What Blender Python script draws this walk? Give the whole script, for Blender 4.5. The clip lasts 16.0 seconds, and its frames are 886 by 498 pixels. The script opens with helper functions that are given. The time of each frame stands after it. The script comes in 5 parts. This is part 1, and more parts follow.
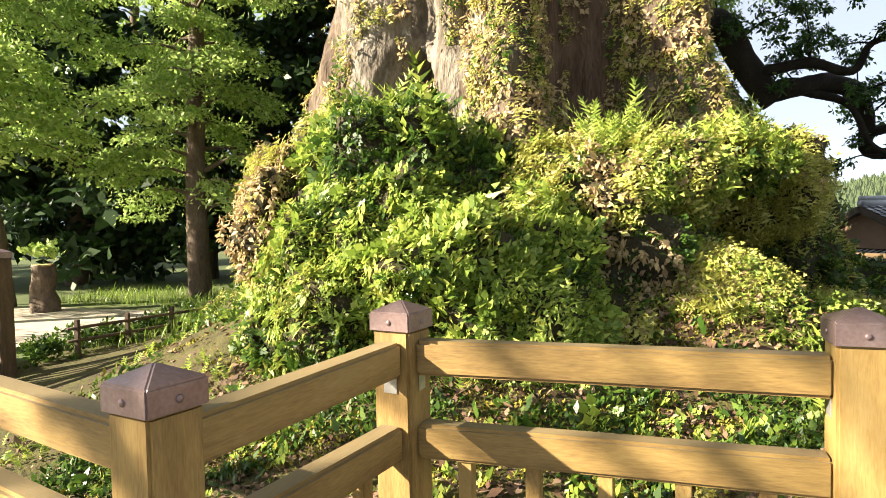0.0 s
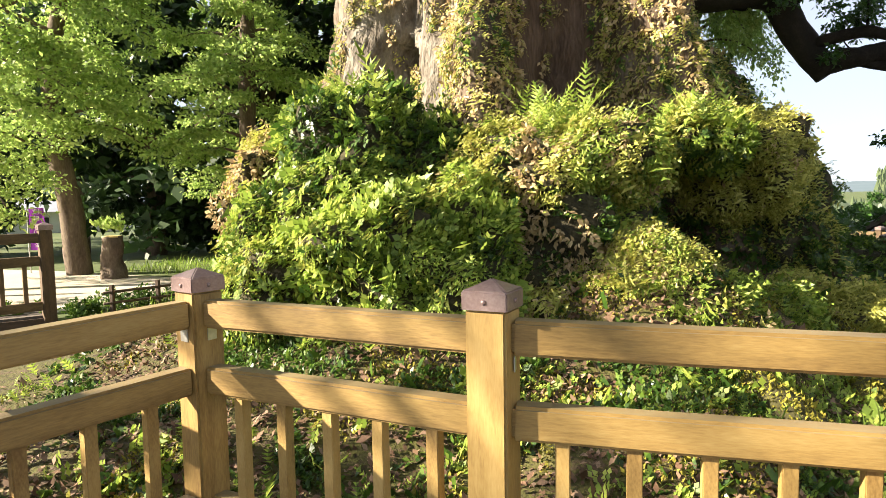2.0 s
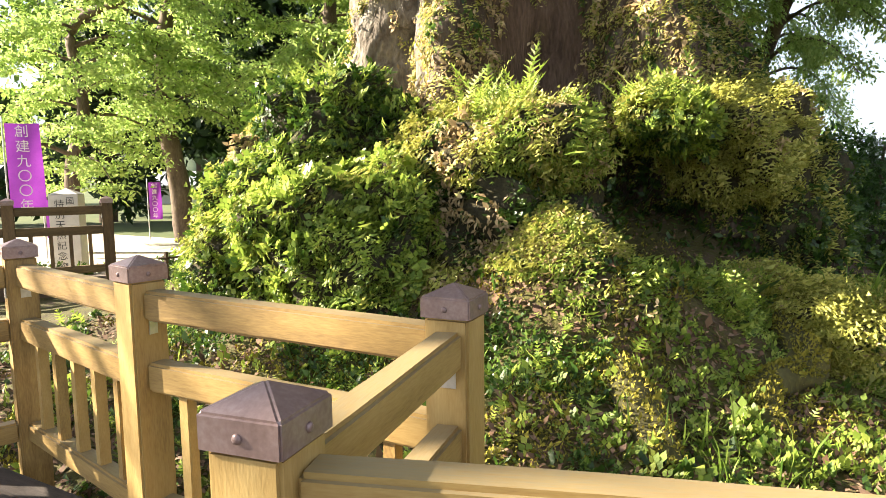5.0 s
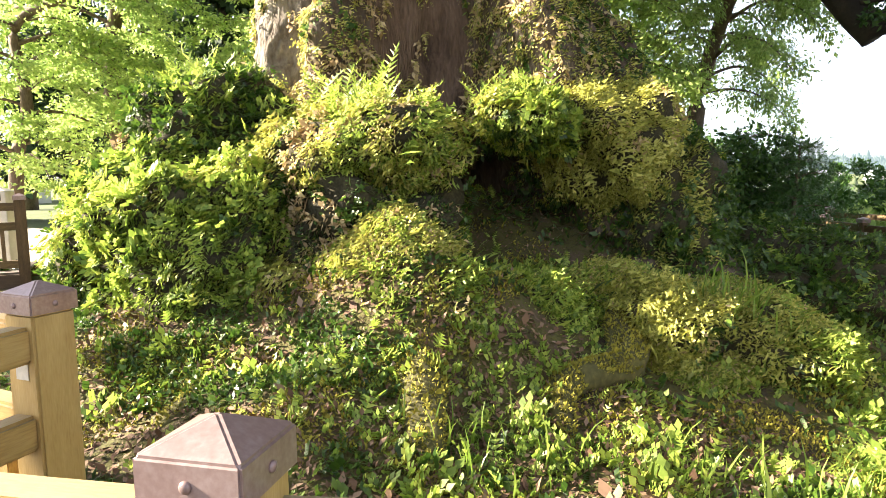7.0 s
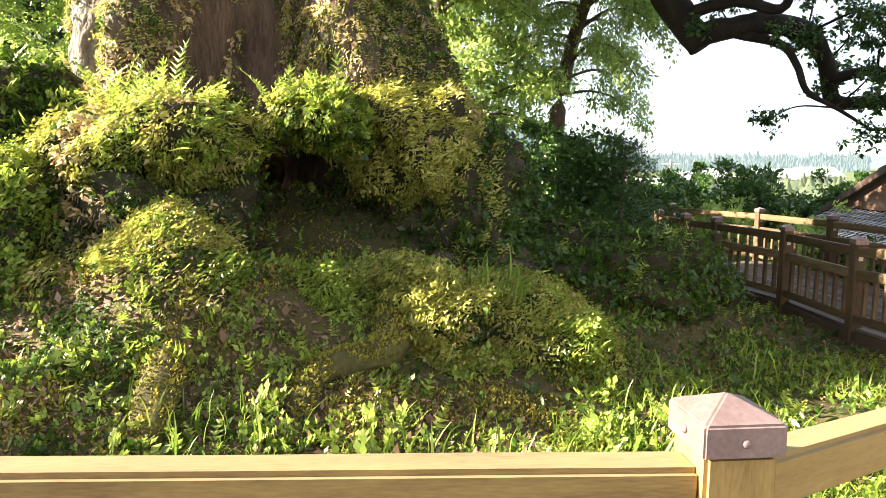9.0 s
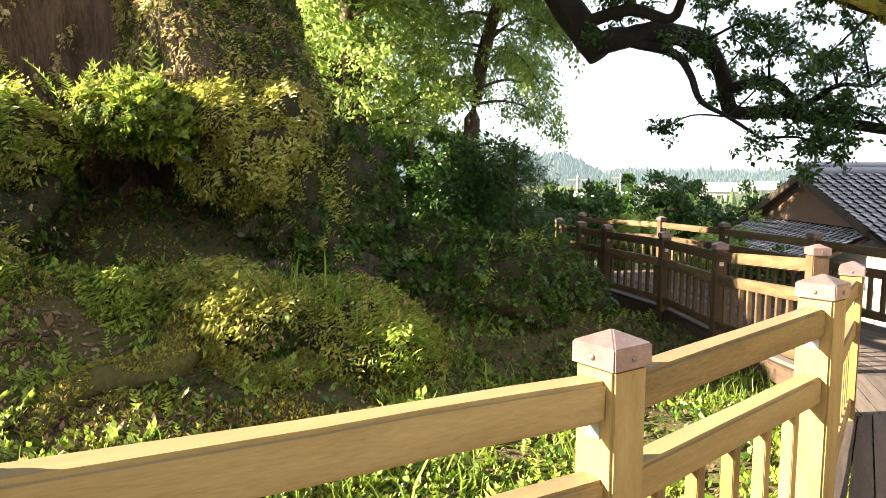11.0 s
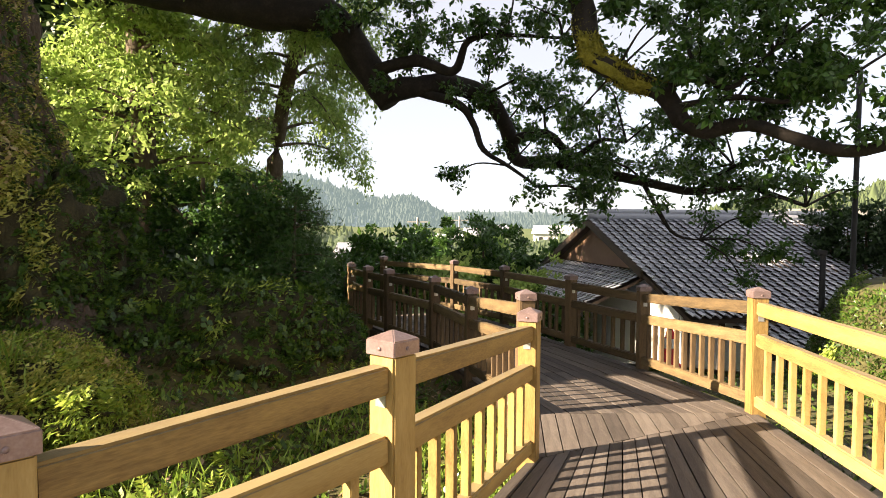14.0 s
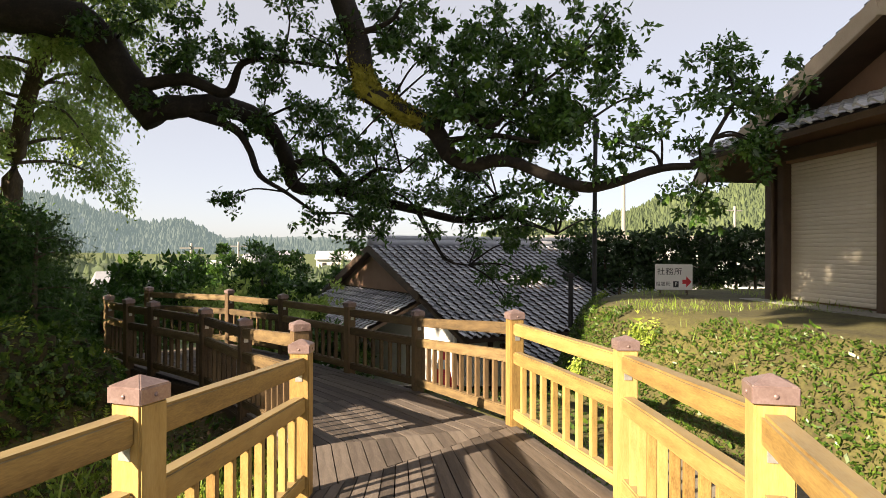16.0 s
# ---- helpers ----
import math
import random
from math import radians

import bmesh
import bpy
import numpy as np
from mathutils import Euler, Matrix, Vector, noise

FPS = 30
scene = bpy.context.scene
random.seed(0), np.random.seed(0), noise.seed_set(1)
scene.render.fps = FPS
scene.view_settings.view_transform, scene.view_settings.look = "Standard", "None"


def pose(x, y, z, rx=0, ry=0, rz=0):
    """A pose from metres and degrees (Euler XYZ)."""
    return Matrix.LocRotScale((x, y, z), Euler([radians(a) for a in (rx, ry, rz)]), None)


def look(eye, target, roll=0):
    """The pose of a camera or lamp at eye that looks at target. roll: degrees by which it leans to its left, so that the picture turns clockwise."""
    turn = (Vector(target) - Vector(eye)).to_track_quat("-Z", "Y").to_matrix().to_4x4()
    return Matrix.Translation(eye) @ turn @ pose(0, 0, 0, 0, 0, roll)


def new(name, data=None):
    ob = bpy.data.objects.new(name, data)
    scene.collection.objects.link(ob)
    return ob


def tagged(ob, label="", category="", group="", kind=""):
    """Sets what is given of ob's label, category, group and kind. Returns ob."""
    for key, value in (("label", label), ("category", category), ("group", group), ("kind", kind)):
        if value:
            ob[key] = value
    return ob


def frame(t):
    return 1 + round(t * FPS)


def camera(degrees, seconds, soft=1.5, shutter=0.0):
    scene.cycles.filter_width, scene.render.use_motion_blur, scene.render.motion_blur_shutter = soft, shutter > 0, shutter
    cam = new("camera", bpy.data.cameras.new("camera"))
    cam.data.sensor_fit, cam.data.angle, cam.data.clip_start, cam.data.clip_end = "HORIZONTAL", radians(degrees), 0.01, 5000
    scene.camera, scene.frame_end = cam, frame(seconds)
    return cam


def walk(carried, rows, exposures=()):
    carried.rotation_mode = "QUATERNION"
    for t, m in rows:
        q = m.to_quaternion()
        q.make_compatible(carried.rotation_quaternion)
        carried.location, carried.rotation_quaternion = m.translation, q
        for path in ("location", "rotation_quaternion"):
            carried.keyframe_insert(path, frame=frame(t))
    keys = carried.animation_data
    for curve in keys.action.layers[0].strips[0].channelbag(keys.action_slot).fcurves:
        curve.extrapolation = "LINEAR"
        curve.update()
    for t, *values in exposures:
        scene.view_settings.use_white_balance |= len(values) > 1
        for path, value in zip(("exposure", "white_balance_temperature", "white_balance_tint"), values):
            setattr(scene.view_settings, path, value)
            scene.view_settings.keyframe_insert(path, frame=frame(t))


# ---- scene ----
cam = camera(68.1, 16.0, soft=0.65)
PATH = [
    (0, (0.069, -0.025, 1.484), (0.006, 1.972, 1.393), -1.2),
    (0.5, (0.351, -0.099, 1.492), (0.175, 1.89, 1.385), -1.1),
    (1, (0.68, -0.117, 1.502), (0.458, 1.866, 1.374), -1.1),
    (1.5, (0.992, -0.253, 1.509), (0.717, 1.722, 1.367), -1.1),
    (2, (1.293, -0.338, 1.492), (0.958, 1.627, 1.333), -1.0),
    (2.5, (1.592, -0.394, 1.501), (1.227, 1.564, 1.32), -1.0),
    (3, (1.888, -0.5, 1.509), (1.397, 1.43, 1.316), -0.9),
    (3.2, (1.998, -0.5, 1.502), (1.45, 1.412, 1.301), -0.9),
    (5.3, (3.278, -0.022, 1.519), (2.513, 1.812, 1.295), -0.6),
    (5.5, (3.409, 0.02, 1.509), (2.64, 1.853, 1.286), -0.6),
    (6, (3.744, 0.096, 1.528), (2.959, 1.921, 1.297), -0.7),
    (6.5, (4.028, 0.223, 1.533), (3.247, 2.05, 1.299), -0.6),
    (7, (4.297, 0.293, 1.525), (3.536, 2.128, 1.29), -0.5),
    (7.5, (4.566, 0.332, 1.538), (3.84, 2.18, 1.299), -0.4),
    (8, (4.865, 0.428, 1.525), (4.206, 2.301, 1.282), -0.3),
    (8.5, (5.151, 0.46, 1.513), (4.585, 2.363, 1.269), -0.2),
    (9, (5.462, 0.455, 1.535), (4.94, 2.37, 1.285), -0.0),
    (9.2, (5.559, 0.518, 1.509), (5.044, 2.435, 1.259), -0.0),
    (11.3, (6.806, 1.118, 1.414), (6.408, 3.068, 1.222), 0.0),
    (11.5, (6.95, 1.181, 1.422), (6.56, 3.134, 1.239), -0.0),
    (12, (7.236, 1.329, 1.434), (6.873, 3.288, 1.263), 0.0),
    (12.5, (7.429, 1.396, 1.464), (7.121, 3.367, 1.314), 0.2),
    (13, (7.556, 1.377, 1.465), (7.305, 3.357, 1.341), 0.3),
    (13.5, (7.635, 1.347, 1.462), (7.487, 3.339, 1.363), 0.3),
    (14, (7.686, 1.309, 1.468), (7.724, 3.307, 1.389), 0.4),
    (14.5, (7.721, 1.29, 1.474), (7.945, 3.277, 1.414), 0.4),
    (15, (7.747, 1.273, 1.487), (8.153, 3.231, 1.448), 0.3),
    (15.5, (7.763, 1.257, 1.493), (8.332, 3.175, 1.474), 0.1),
    (16, (7.769, 1.272, 1.503), (8.446, 3.153, 1.504), 0.1),
]
walk(cam, [(t, look(eye, target, roll)) for t, eye, target, roll in PATH], [(0, 2.14, 6300, 11), (3, 2.24, 6250, 12), (5.5, 2.65, 6250, 13), (7, 3.0, 6250, 14), (9, 2.95, 6350, 14), (11.5, 2.7, 6600, 14), (14, 2.27, 6850, 15), (16, 1.9, 6950, 15)])

# ---- light ----
SUN = Vector((-0.868, -0.262, 0.422)).normalized()
world = bpy.data.worlds.new("sky")
scene.world = world
world.use_nodes = True
wn = world.node_tree.nodes
sky = wn.new("ShaderNodeTexSky")
sky.sky_type = "NISHITA"
sky.sun_disc = False
sky.sun_elevation = math.asin(SUN.z)
sky.sun_rotation = math.atan2(SUN.x, SUN.y)
sky.air_density, sky.dust_density, sky.ozone_density = 0.55, 1.0, 0.2
wn["Background"].inputs[1].default_value = 0.05
haze = wn.new("ShaderNodeMix")   # thin bright haze over the clear sky
haze.data_type = "RGBA"
haze.inputs[0].default_value = 0.5
haze.inputs[7].default_value = (5.8, 5.85, 5.85, 1)
world.node_tree.links.new(sky.outputs[0], haze.inputs[6])
world.node_tree.links.new(haze.outputs[2], wn["Background"].inputs[0])
sun = new("sun", bpy.data.lights.new("sun", "SUN"))
sun.data.energy, sun.data.angle, sun.data.color = 5.0, radians(0.6), (1.0, 0.855, 0.65)
sun.matrix_world = look(SUN * 60, (0, 0, 0))


# ---- materials ----
def mat(name, colours, scale=8.0, rough=0.7, bump=0.2, metal=0.0, stretch=(1, 1, 1), fine=60.0, island=0.0, coords="Object", thin=0.0, spec=0.4, depth=0.02, weather=None):
    """Two scales of noise through a colour ramp, a bump, and a spread from piece to piece."""
    m = bpy.data.materials.new(name)
    m.use_nodes = True
    nt = m.node_tree
    n, l = nt.nodes, nt.links
    b = n["Principled BSDF"]
    tc = n.new("ShaderNodeTexCoord")
    mp = n.new("ShaderNodeMapping")
    mp.inputs["Scale"].default_value = stretch
    l.new(tc.outputs[coords], mp.inputs[0])
    big = n.new("ShaderNodeTexNoise")
    big.inputs["Scale"].default_value, big.inputs["Detail"].default_value, big.inputs["Roughness"].default_value = scale, 6, 0.65
    small = n.new("ShaderNodeTexNoise")
    small.inputs["Scale"].default_value, small.inputs["Detail"].default_value = fine, 4
    l.new(mp.outputs[0], big.inputs[0])
    l.new(mp.outputs[0], small.inputs[0])
    mixf = n.new("ShaderNodeMix")
    mixf.inputs[0].default_value = 0.35
    l.new(big.outputs[0], mixf.inputs[2])
    l.new(small.outputs[0], mixf.inputs[3])
    fac = mixf.outputs[0]
    if island:
        geo = n.new("ShaderNodeNewGeometry")
        info = n.new("ShaderNodeObjectInfo")
        add = n.new("ShaderNodeMath")
        add.operation = "ADD"
        l.new(geo.outputs["Random Per Island"], add.inputs[0])
        l.new(info.outputs["Random"], add.inputs[1])
        fr = n.new("ShaderNodeMath")
        fr.operation = "FRACT"
        l.new(add.outputs[0], fr.inputs[0])
        mix2 = n.new("ShaderNodeMix")
        mix2.inputs[0].default_value = island
        l.new(fac, mix2.inputs[2])
        l.new(fr.outputs[0], mix2.inputs[3])
        fac = mix2.outputs[0]
    ramp = n.new("ShaderNodeValToRGB")
    els = ramp.color_ramp.elements
    lo, hi = (0.3, 0.7) if island < 0.4 else (0.12, 0.88)
    while len(els) < len(colours):
        els.new(0.5)
    for i, c in enumerate(colours):
        els[i].position = lo + (hi - lo) * i / max(1, len(colours) - 1)
        els[i].color = (*c, 1)
    l.new(fac, ramp.inputs[0])
    colour = ramp.outputs[0]
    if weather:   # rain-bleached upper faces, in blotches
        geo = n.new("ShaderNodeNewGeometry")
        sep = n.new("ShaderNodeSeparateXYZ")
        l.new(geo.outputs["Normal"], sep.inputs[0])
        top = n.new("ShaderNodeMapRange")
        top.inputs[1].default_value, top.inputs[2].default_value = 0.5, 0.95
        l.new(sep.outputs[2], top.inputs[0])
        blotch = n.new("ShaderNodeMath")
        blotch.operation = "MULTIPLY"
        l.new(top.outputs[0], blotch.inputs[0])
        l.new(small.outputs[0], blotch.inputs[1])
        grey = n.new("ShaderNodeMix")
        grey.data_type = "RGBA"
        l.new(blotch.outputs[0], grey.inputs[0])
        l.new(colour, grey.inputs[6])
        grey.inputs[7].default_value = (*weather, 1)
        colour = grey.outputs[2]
    l.new(colour, b.inputs["Base Color"])
    b.inputs["Roughness"].default_value = rough
    b.inputs["Metallic"].default_value = metal
    b.inputs["Specular IOR Level"].default_value = spec
    if bump:
        bp = n.new("ShaderNodeBump")
        bp.inputs["Strength"].default_value = bump
        bp.inputs["Distance"].default_value = depth
        l.new(mixf.outputs[0], bp.inputs["Height"])
        l.new(bp.outputs[0], b.inputs["Normal"])
    if thin:
        tr = n.new("ShaderNodeBsdfTranslucent")
        l.new(ramp.outputs[0], tr.inputs[0])
        ms = n.new("ShaderNodeMixShader")
        ms.inputs[0].default_value = thin
        l.new(b.outputs[0], ms.inputs[1])
        l.new(tr.outputs[0], ms.inputs[2])
        l.new(ms.outputs[0], n["Material Output"].inputs[0])
    return m


WOOD = mat("golden_timber", [(0.17, 0.098, 0.03), (0.35, 0.232, 0.074), (0.46, 0.33, 0.125)], 3.0, 0.55, 0.12, stretch=(6, 6, 1), fine=30, island=0.25)
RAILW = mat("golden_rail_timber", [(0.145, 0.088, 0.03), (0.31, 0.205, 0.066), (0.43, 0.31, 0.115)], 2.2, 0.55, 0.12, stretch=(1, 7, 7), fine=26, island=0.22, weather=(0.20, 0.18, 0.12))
# old timber, made darker still with the trees' shade in its colour
OLDW_SHADED = mat("shaded_weathered_timber", [(0.045, 0.028, 0.014), (0.11, 0.07, 0.034), (0.19, 0.125, 0.06)], 3.0, 0.75, 0.2, stretch=(6, 6, 1), fine=30, island=0.2)
OLDR_SHADED = mat("shaded_weathered_rail_timber", [(0.045, 0.03, 0.014), (0.12, 0.08, 0.036), (0.24, 0.17, 0.075)], 2.2, 0.75, 0.2, stretch=(1, 7, 7), fine=26, island=0.2)
CAPM = mat("copper_brown_cap", [(0.17, 0.115, 0.105), (0.25, 0.18, 0.17), (0.34, 0.27, 0.26)], 7.0, 0.36, 0.04, metal=0.4, fine=90)
STEEL = mat("zinc_plate", [(0.45, 0.45, 0.44), (0.65, 0.65, 0.63)], 20, 0.4, 0.05, metal=0.8)
DECK = mat("grey_deck_board", [(0.035, 0.028, 0.023), (0.085, 0.069, 0.058), (0.165, 0.138, 0.115)], 2.0, 0.75, 0.3, stretch=(1, 9, 9), fine=20, island=0.3)
BEAM = mat("dark_beam", [(0.05, 0.035, 0.022), (0.12, 0.08, 0.05)], 4, 0.8, 0.25, stretch=(1, 6, 6))
BARK = mat("camphor_bark", [(0.022, 0.014, 0.009), (0.06, 0.04, 0.025), (0.12, 0.09, 0.06), (0.25, 0.215, 0.165)], 1.0, 0.9, 1.0, stretch=(2.2, 2.2, 0.5), fine=12, depth=0.10)
PALEBARK = mat("pale_camphor_bark", [(0.03, 0.024, 0.016), (0.10, 0.082, 0.06), (0.21, 0.185, 0.145), (0.33, 0.30, 0.25)], 1.8, 0.9, 1.0, stretch=(1.6, 1.6, 0.8), fine=9, depth=0.16)
REDBARK = mat("red_brown_bark", [(0.025, 0.014, 0.009), (0.075, 0.045, 0.028), (0.14, 0.09, 0.06), (0.20, 0.14, 0.10)], 1.6, 0.9, 1.0, stretch=(2.6, 2.6, 0.5), fine=14, depth=0.10)
BANKM = mat("mossy_bank", [(0.025, 0.022, 0.010), (0.055, 0.05, 0.018), (0.09, 0.085, 0.026), (0.16, 0.14, 0.04)], 1.1, 0.95, 0.9, fine=22)
DARKBARK = mat("dark_bark", [(0.045, 0.032, 0.022), (0.11, 0.08, 0.055), (0.19, 0.15, 0.10)], 3.0, 0.9, 0.9, stretch=(2, 2, 0.7), fine=18)
# limbs darker than the trunk: the crown's shade is put into this colour
LIMBM = mat("shaded_limb_bark", [(0.008, 0.0065, 0.005), (0.02, 0.0155, 0.0115), (0.042, 0.034, 0.025)], 4.0, 0.9, 0.9, fine=25)
SOIL = mat("leaf_litter_soil", [(0.018, 0.013, 0.008), (0.045, 0.031, 0.017), (0.075, 0.075, 0.014), (0.085, 0.057, 0.034), (0.16, 0.12, 0.08)], 3.5, 0.95, 1.0, fine=38, depth=0.05)
SAND = mat("pale_gravel_yard", [(0.34, 0.30, 0.24), (0.46, 0.41, 0.33), (0.55, 0.50, 0.42)], 0.5, 0.95, 0.3, fine=40)
PATHM = mat("trodden_gravel_path", [(0.10, 0.085, 0.06), (0.19, 0.165, 0.125), (0.27, 0.24, 0.19)], 1.2, 0.95, 0.5, fine=30)
MEADOW = mat("rough_green_ground", [(0.04, 0.06, 0.018), (0.08, 0.11, 0.03), (0.13, 0.14, 0.05)], 0.25, 0.95, 0.5, fine=6)
# body under the plants, darkened so gaps between leaves read as shade
UNDER = mat("gap_shade_humus", [(0.013, 0.011, 0.006), (0.034, 0.03, 0.012), (0.075, 0.064, 0.025)], 5, 0.95, 0.8, fine=40, depth=0.04)
MOSS = mat("yellow_moss", [(0.10, 0.09, 0.015), (0.24, 0.22, 0.025), (0.42, 0.36, 0.05)], 7, 0.95, 1.0, fine=60)
FERN = mat("fern_leaf", [(0.045, 0.09, 0.014), (0.26, 0.365, 0.052), (0.58, 0.63, 0.135)], 0.9, 0.45, 0, fine=3, island=0.5, thin=0.4)
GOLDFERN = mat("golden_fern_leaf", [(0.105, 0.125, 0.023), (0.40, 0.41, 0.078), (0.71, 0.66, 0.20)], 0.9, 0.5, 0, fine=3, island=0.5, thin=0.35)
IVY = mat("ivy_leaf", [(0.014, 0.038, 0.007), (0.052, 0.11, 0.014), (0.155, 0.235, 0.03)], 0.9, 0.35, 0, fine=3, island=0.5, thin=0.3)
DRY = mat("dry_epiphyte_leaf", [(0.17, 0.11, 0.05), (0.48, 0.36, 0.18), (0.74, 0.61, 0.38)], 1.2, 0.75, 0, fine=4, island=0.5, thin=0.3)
BROWNLEAF = mat("fallen_leaf", [(0.06, 0.03, 0.016), (0.16, 0.092, 0.05), (0.30, 0.21, 0.14)], 2, 0.8, 0, fine=5, island=0.6)
GRASS = mat("grass_blade", [(0.08, 0.15, 0.02), (0.20, 0.31, 0.04), (0.36, 0.44, 0.09)], 0.6, 0.4, 0, fine=3, island=0.5, thin=0.4)
TREELEAF = mat("fresh_tree_leaf", [(0.15, 0.26, 0.06), (0.34, 0.47, 0.115), (0.55, 0.65, 0.21)], 0.5, 0.4, 0, fine=2, island=0.5, thin=0.6)
MIDLEAF = mat("mid_green_leaf", [(0.10, 0.19, 0.03), (0.22, 0.34, 0.06), (0.38, 0.48, 0.11)], 0.5, 0.4, 0, fine=2, island=0.5, thin=0.55)
CAMPHOR = mat("camphor_leaf", [(0.022, 0.06, 0.014), (0.05, 0.12, 0.022), (0.11, 0.20, 0.035)], 0.5, 0.3, 0, fine=2, island=0.5, thin=0.3)
DARKLEAF = mat("evergreen_leaf", [(0.012, 0.03, 0.010), (0.028, 0.06, 0.016), (0.05, 0.09, 0.022)], 0.5, 0.5, 0, fine=2, island=0.5, thin=0.2)


# ---- mesh helpers ----
def mesh_object(name, bm, material, parent=None, label="", smooth=False):
    me = bpy.data.meshes.new(name)
    bm.to_mesh(me)
    bm.free()
    if smooth:
        me.shade_smooth()
    me.materials.append(material)
    ob = new(name, me)
    ob.parent = parent
    return tagged(ob, label)


def part(name, bm, material, parent, label="", smooth=False):
    return mesh_object(name, bm, material, parent, label, smooth)


def shared(name, me, m, parent):
    ob = new(name, me)
    ob.parent = parent
    ob.matrix_basis = m
    return ob


def thing(name, label, category, group="", kind="", at=(0, 0, 0)):
    ob = new(name)
    ob.empty_display_size = 0.2
    ob.location = at
    return tagged(ob, label, category, group, kind)


def box(bm, cx, cy, cz, sx, sy, sz, bevel=0.0, m=None):
    r = bmesh.ops.create_cube(bm, size=1)["verts"]
    bmesh.ops.scale(bm, vec=(sx, sy, sz), verts=r)
    if bevel:
        edges = list({e for v in r for e in v.link_edges})
        r = bmesh.ops.bevel(bm, geom=edges, offset=bevel, segments=2, affect="EDGES")["verts"]
    bmesh.ops.translate(bm, vec=(cx, cy, cz), verts=r)
    if m:
        bmesh.ops.transform(bm, matrix=m, verts=r)
    return r


def box_mesh(name, sx, sy, sz, material, bevel=0.0):
    bm = bmesh.new()
    box(bm, 0, 0, 0, sx, sy, sz, bevel)
    me = bpy.data.meshes.new(name)
    bm.to_mesh(me)
    bm.free()
    me.materials.append(material)
    return me


def grid_object(name, verts, faces, material, smooth=True, **tags):
    me = bpy.data.meshes.new(name)
    me.from_pydata([tuple(v) for v in verts], [], faces)
    me.update()
    if smooth:
        me.shade_smooth()
    me.materials.append(material)
    return tagged(new(name, me), **tags)


def quads_mesh(name, V, F, material):
    """A mesh from numpy arrays: V (n, 3) and triangles or quads F."""
    me = bpy.data.meshes.new(name)
    me.vertices.add(len(V))
    me.vertices.foreach_set("co", V.astype(np.float32).ravel())
    me.loops.add(F.size)
    me.loops.foreach_set("vertex_index", F.astype(np.int32).ravel())
    me.polygons.add(len(F))
    me.polygons.foreach_set("loop_start", np.arange(0, F.size, F.shape[1], dtype=np.int32))
    me.update(calc_edges=True)
    me.materials.append(material)
    return me


RNG = np.random.default_rng(7)

# leaf shapes as (points, quads): x along the leaf, y across, z out of it
LEAF = (np.array([[0, 0, 0], [0.45, 0.26, 0.06], [1, 0, -0.05], [0.45, -0.26, 0.06]]), np.array([[0, 3, 2, 1]]))
BROAD = (np.array([[0, 0, 0], [0.3, 0.38, 0.06], [0.75, 0.3, 0.04], [1, 0, -0.08], [0.75, -0.3, 0.04], [0.3, -0.38, 0.06]]), np.array([[0, 3, 2, 1], [0, 5, 4, 3]]))


def frond_shape(pairs=7, droop=0.35, width=0.3, slim=0.11):
    """A fern frond: slim pointed leaflets in pairs along a drooping stalk."""
    v, f = [], []
    for k in range(pairs):
        u = 0.08 + 0.84 * k / (pairs - 1)
        w = width * math.sin(math.pi * (0.22 + 0.72 * u)) ** 0.8
        z = -droop * u * u
        for s in (1, -1):
            i = len(v)
            v += [[u - slim * 0.5, 0, z], [u + slim * 0.6, 0, z - 0.01], [u + 0.13, s * w, z - 0.06 + 0.03 * (k % 2)]]
            f.append([i, i + 1, i + 2] if s > 0 else [i + 1, i, i + 2])
    i = len(v)
    v += [[0.88, 0.04, -droop * 0.8], [0.88, -0.04, -droop * 0.8], [1.12, 0, -droop * 1.2]]
    f.append([i + 1, i, i + 2])
    return np.array(v), np.array(f)


FROND = frond_shape(5, 0.35, 0.36, 0.17)
FRONDLET = frond_shape(3, 0.35, 0.46, 0.2)
FEATHER = frond_shape(8, 0.5, 0.2, 0.07)
SPRAY = (np.concatenate([LEAF[0] * np.array((0.46, 0.62, 0.5)) + np.array([0.17 * k, 0.13 * (-1) ** k, -0.05 * k]) for k in range(4)]),
         np.concatenate([LEAF[1] + 4 * k for k in range(4)]))
TRIO = (np.concatenate([LEAF[0] * 0.62 + np.array([0.18 * k, 0.16 * (k - 1), -0.06 * k]) for k in range(3)]), np.concatenate([LEAF[1] + 4 * k for k in range(3)]))
BLADE = (np.array([[0, 0.022, 0], [0, -0.022, 0], [0.35, -0.026, 0.02], [0.35, 0.026, 0.02], [0.7, -0.018, -0.06], [0.7, 0.018, -0.06], [1, 0, -0.25], [1, 0.002, -0.25]]),
         np.array([[0, 1, 2, 3], [3, 2, 4, 5], [5, 4, 6, 7]]))


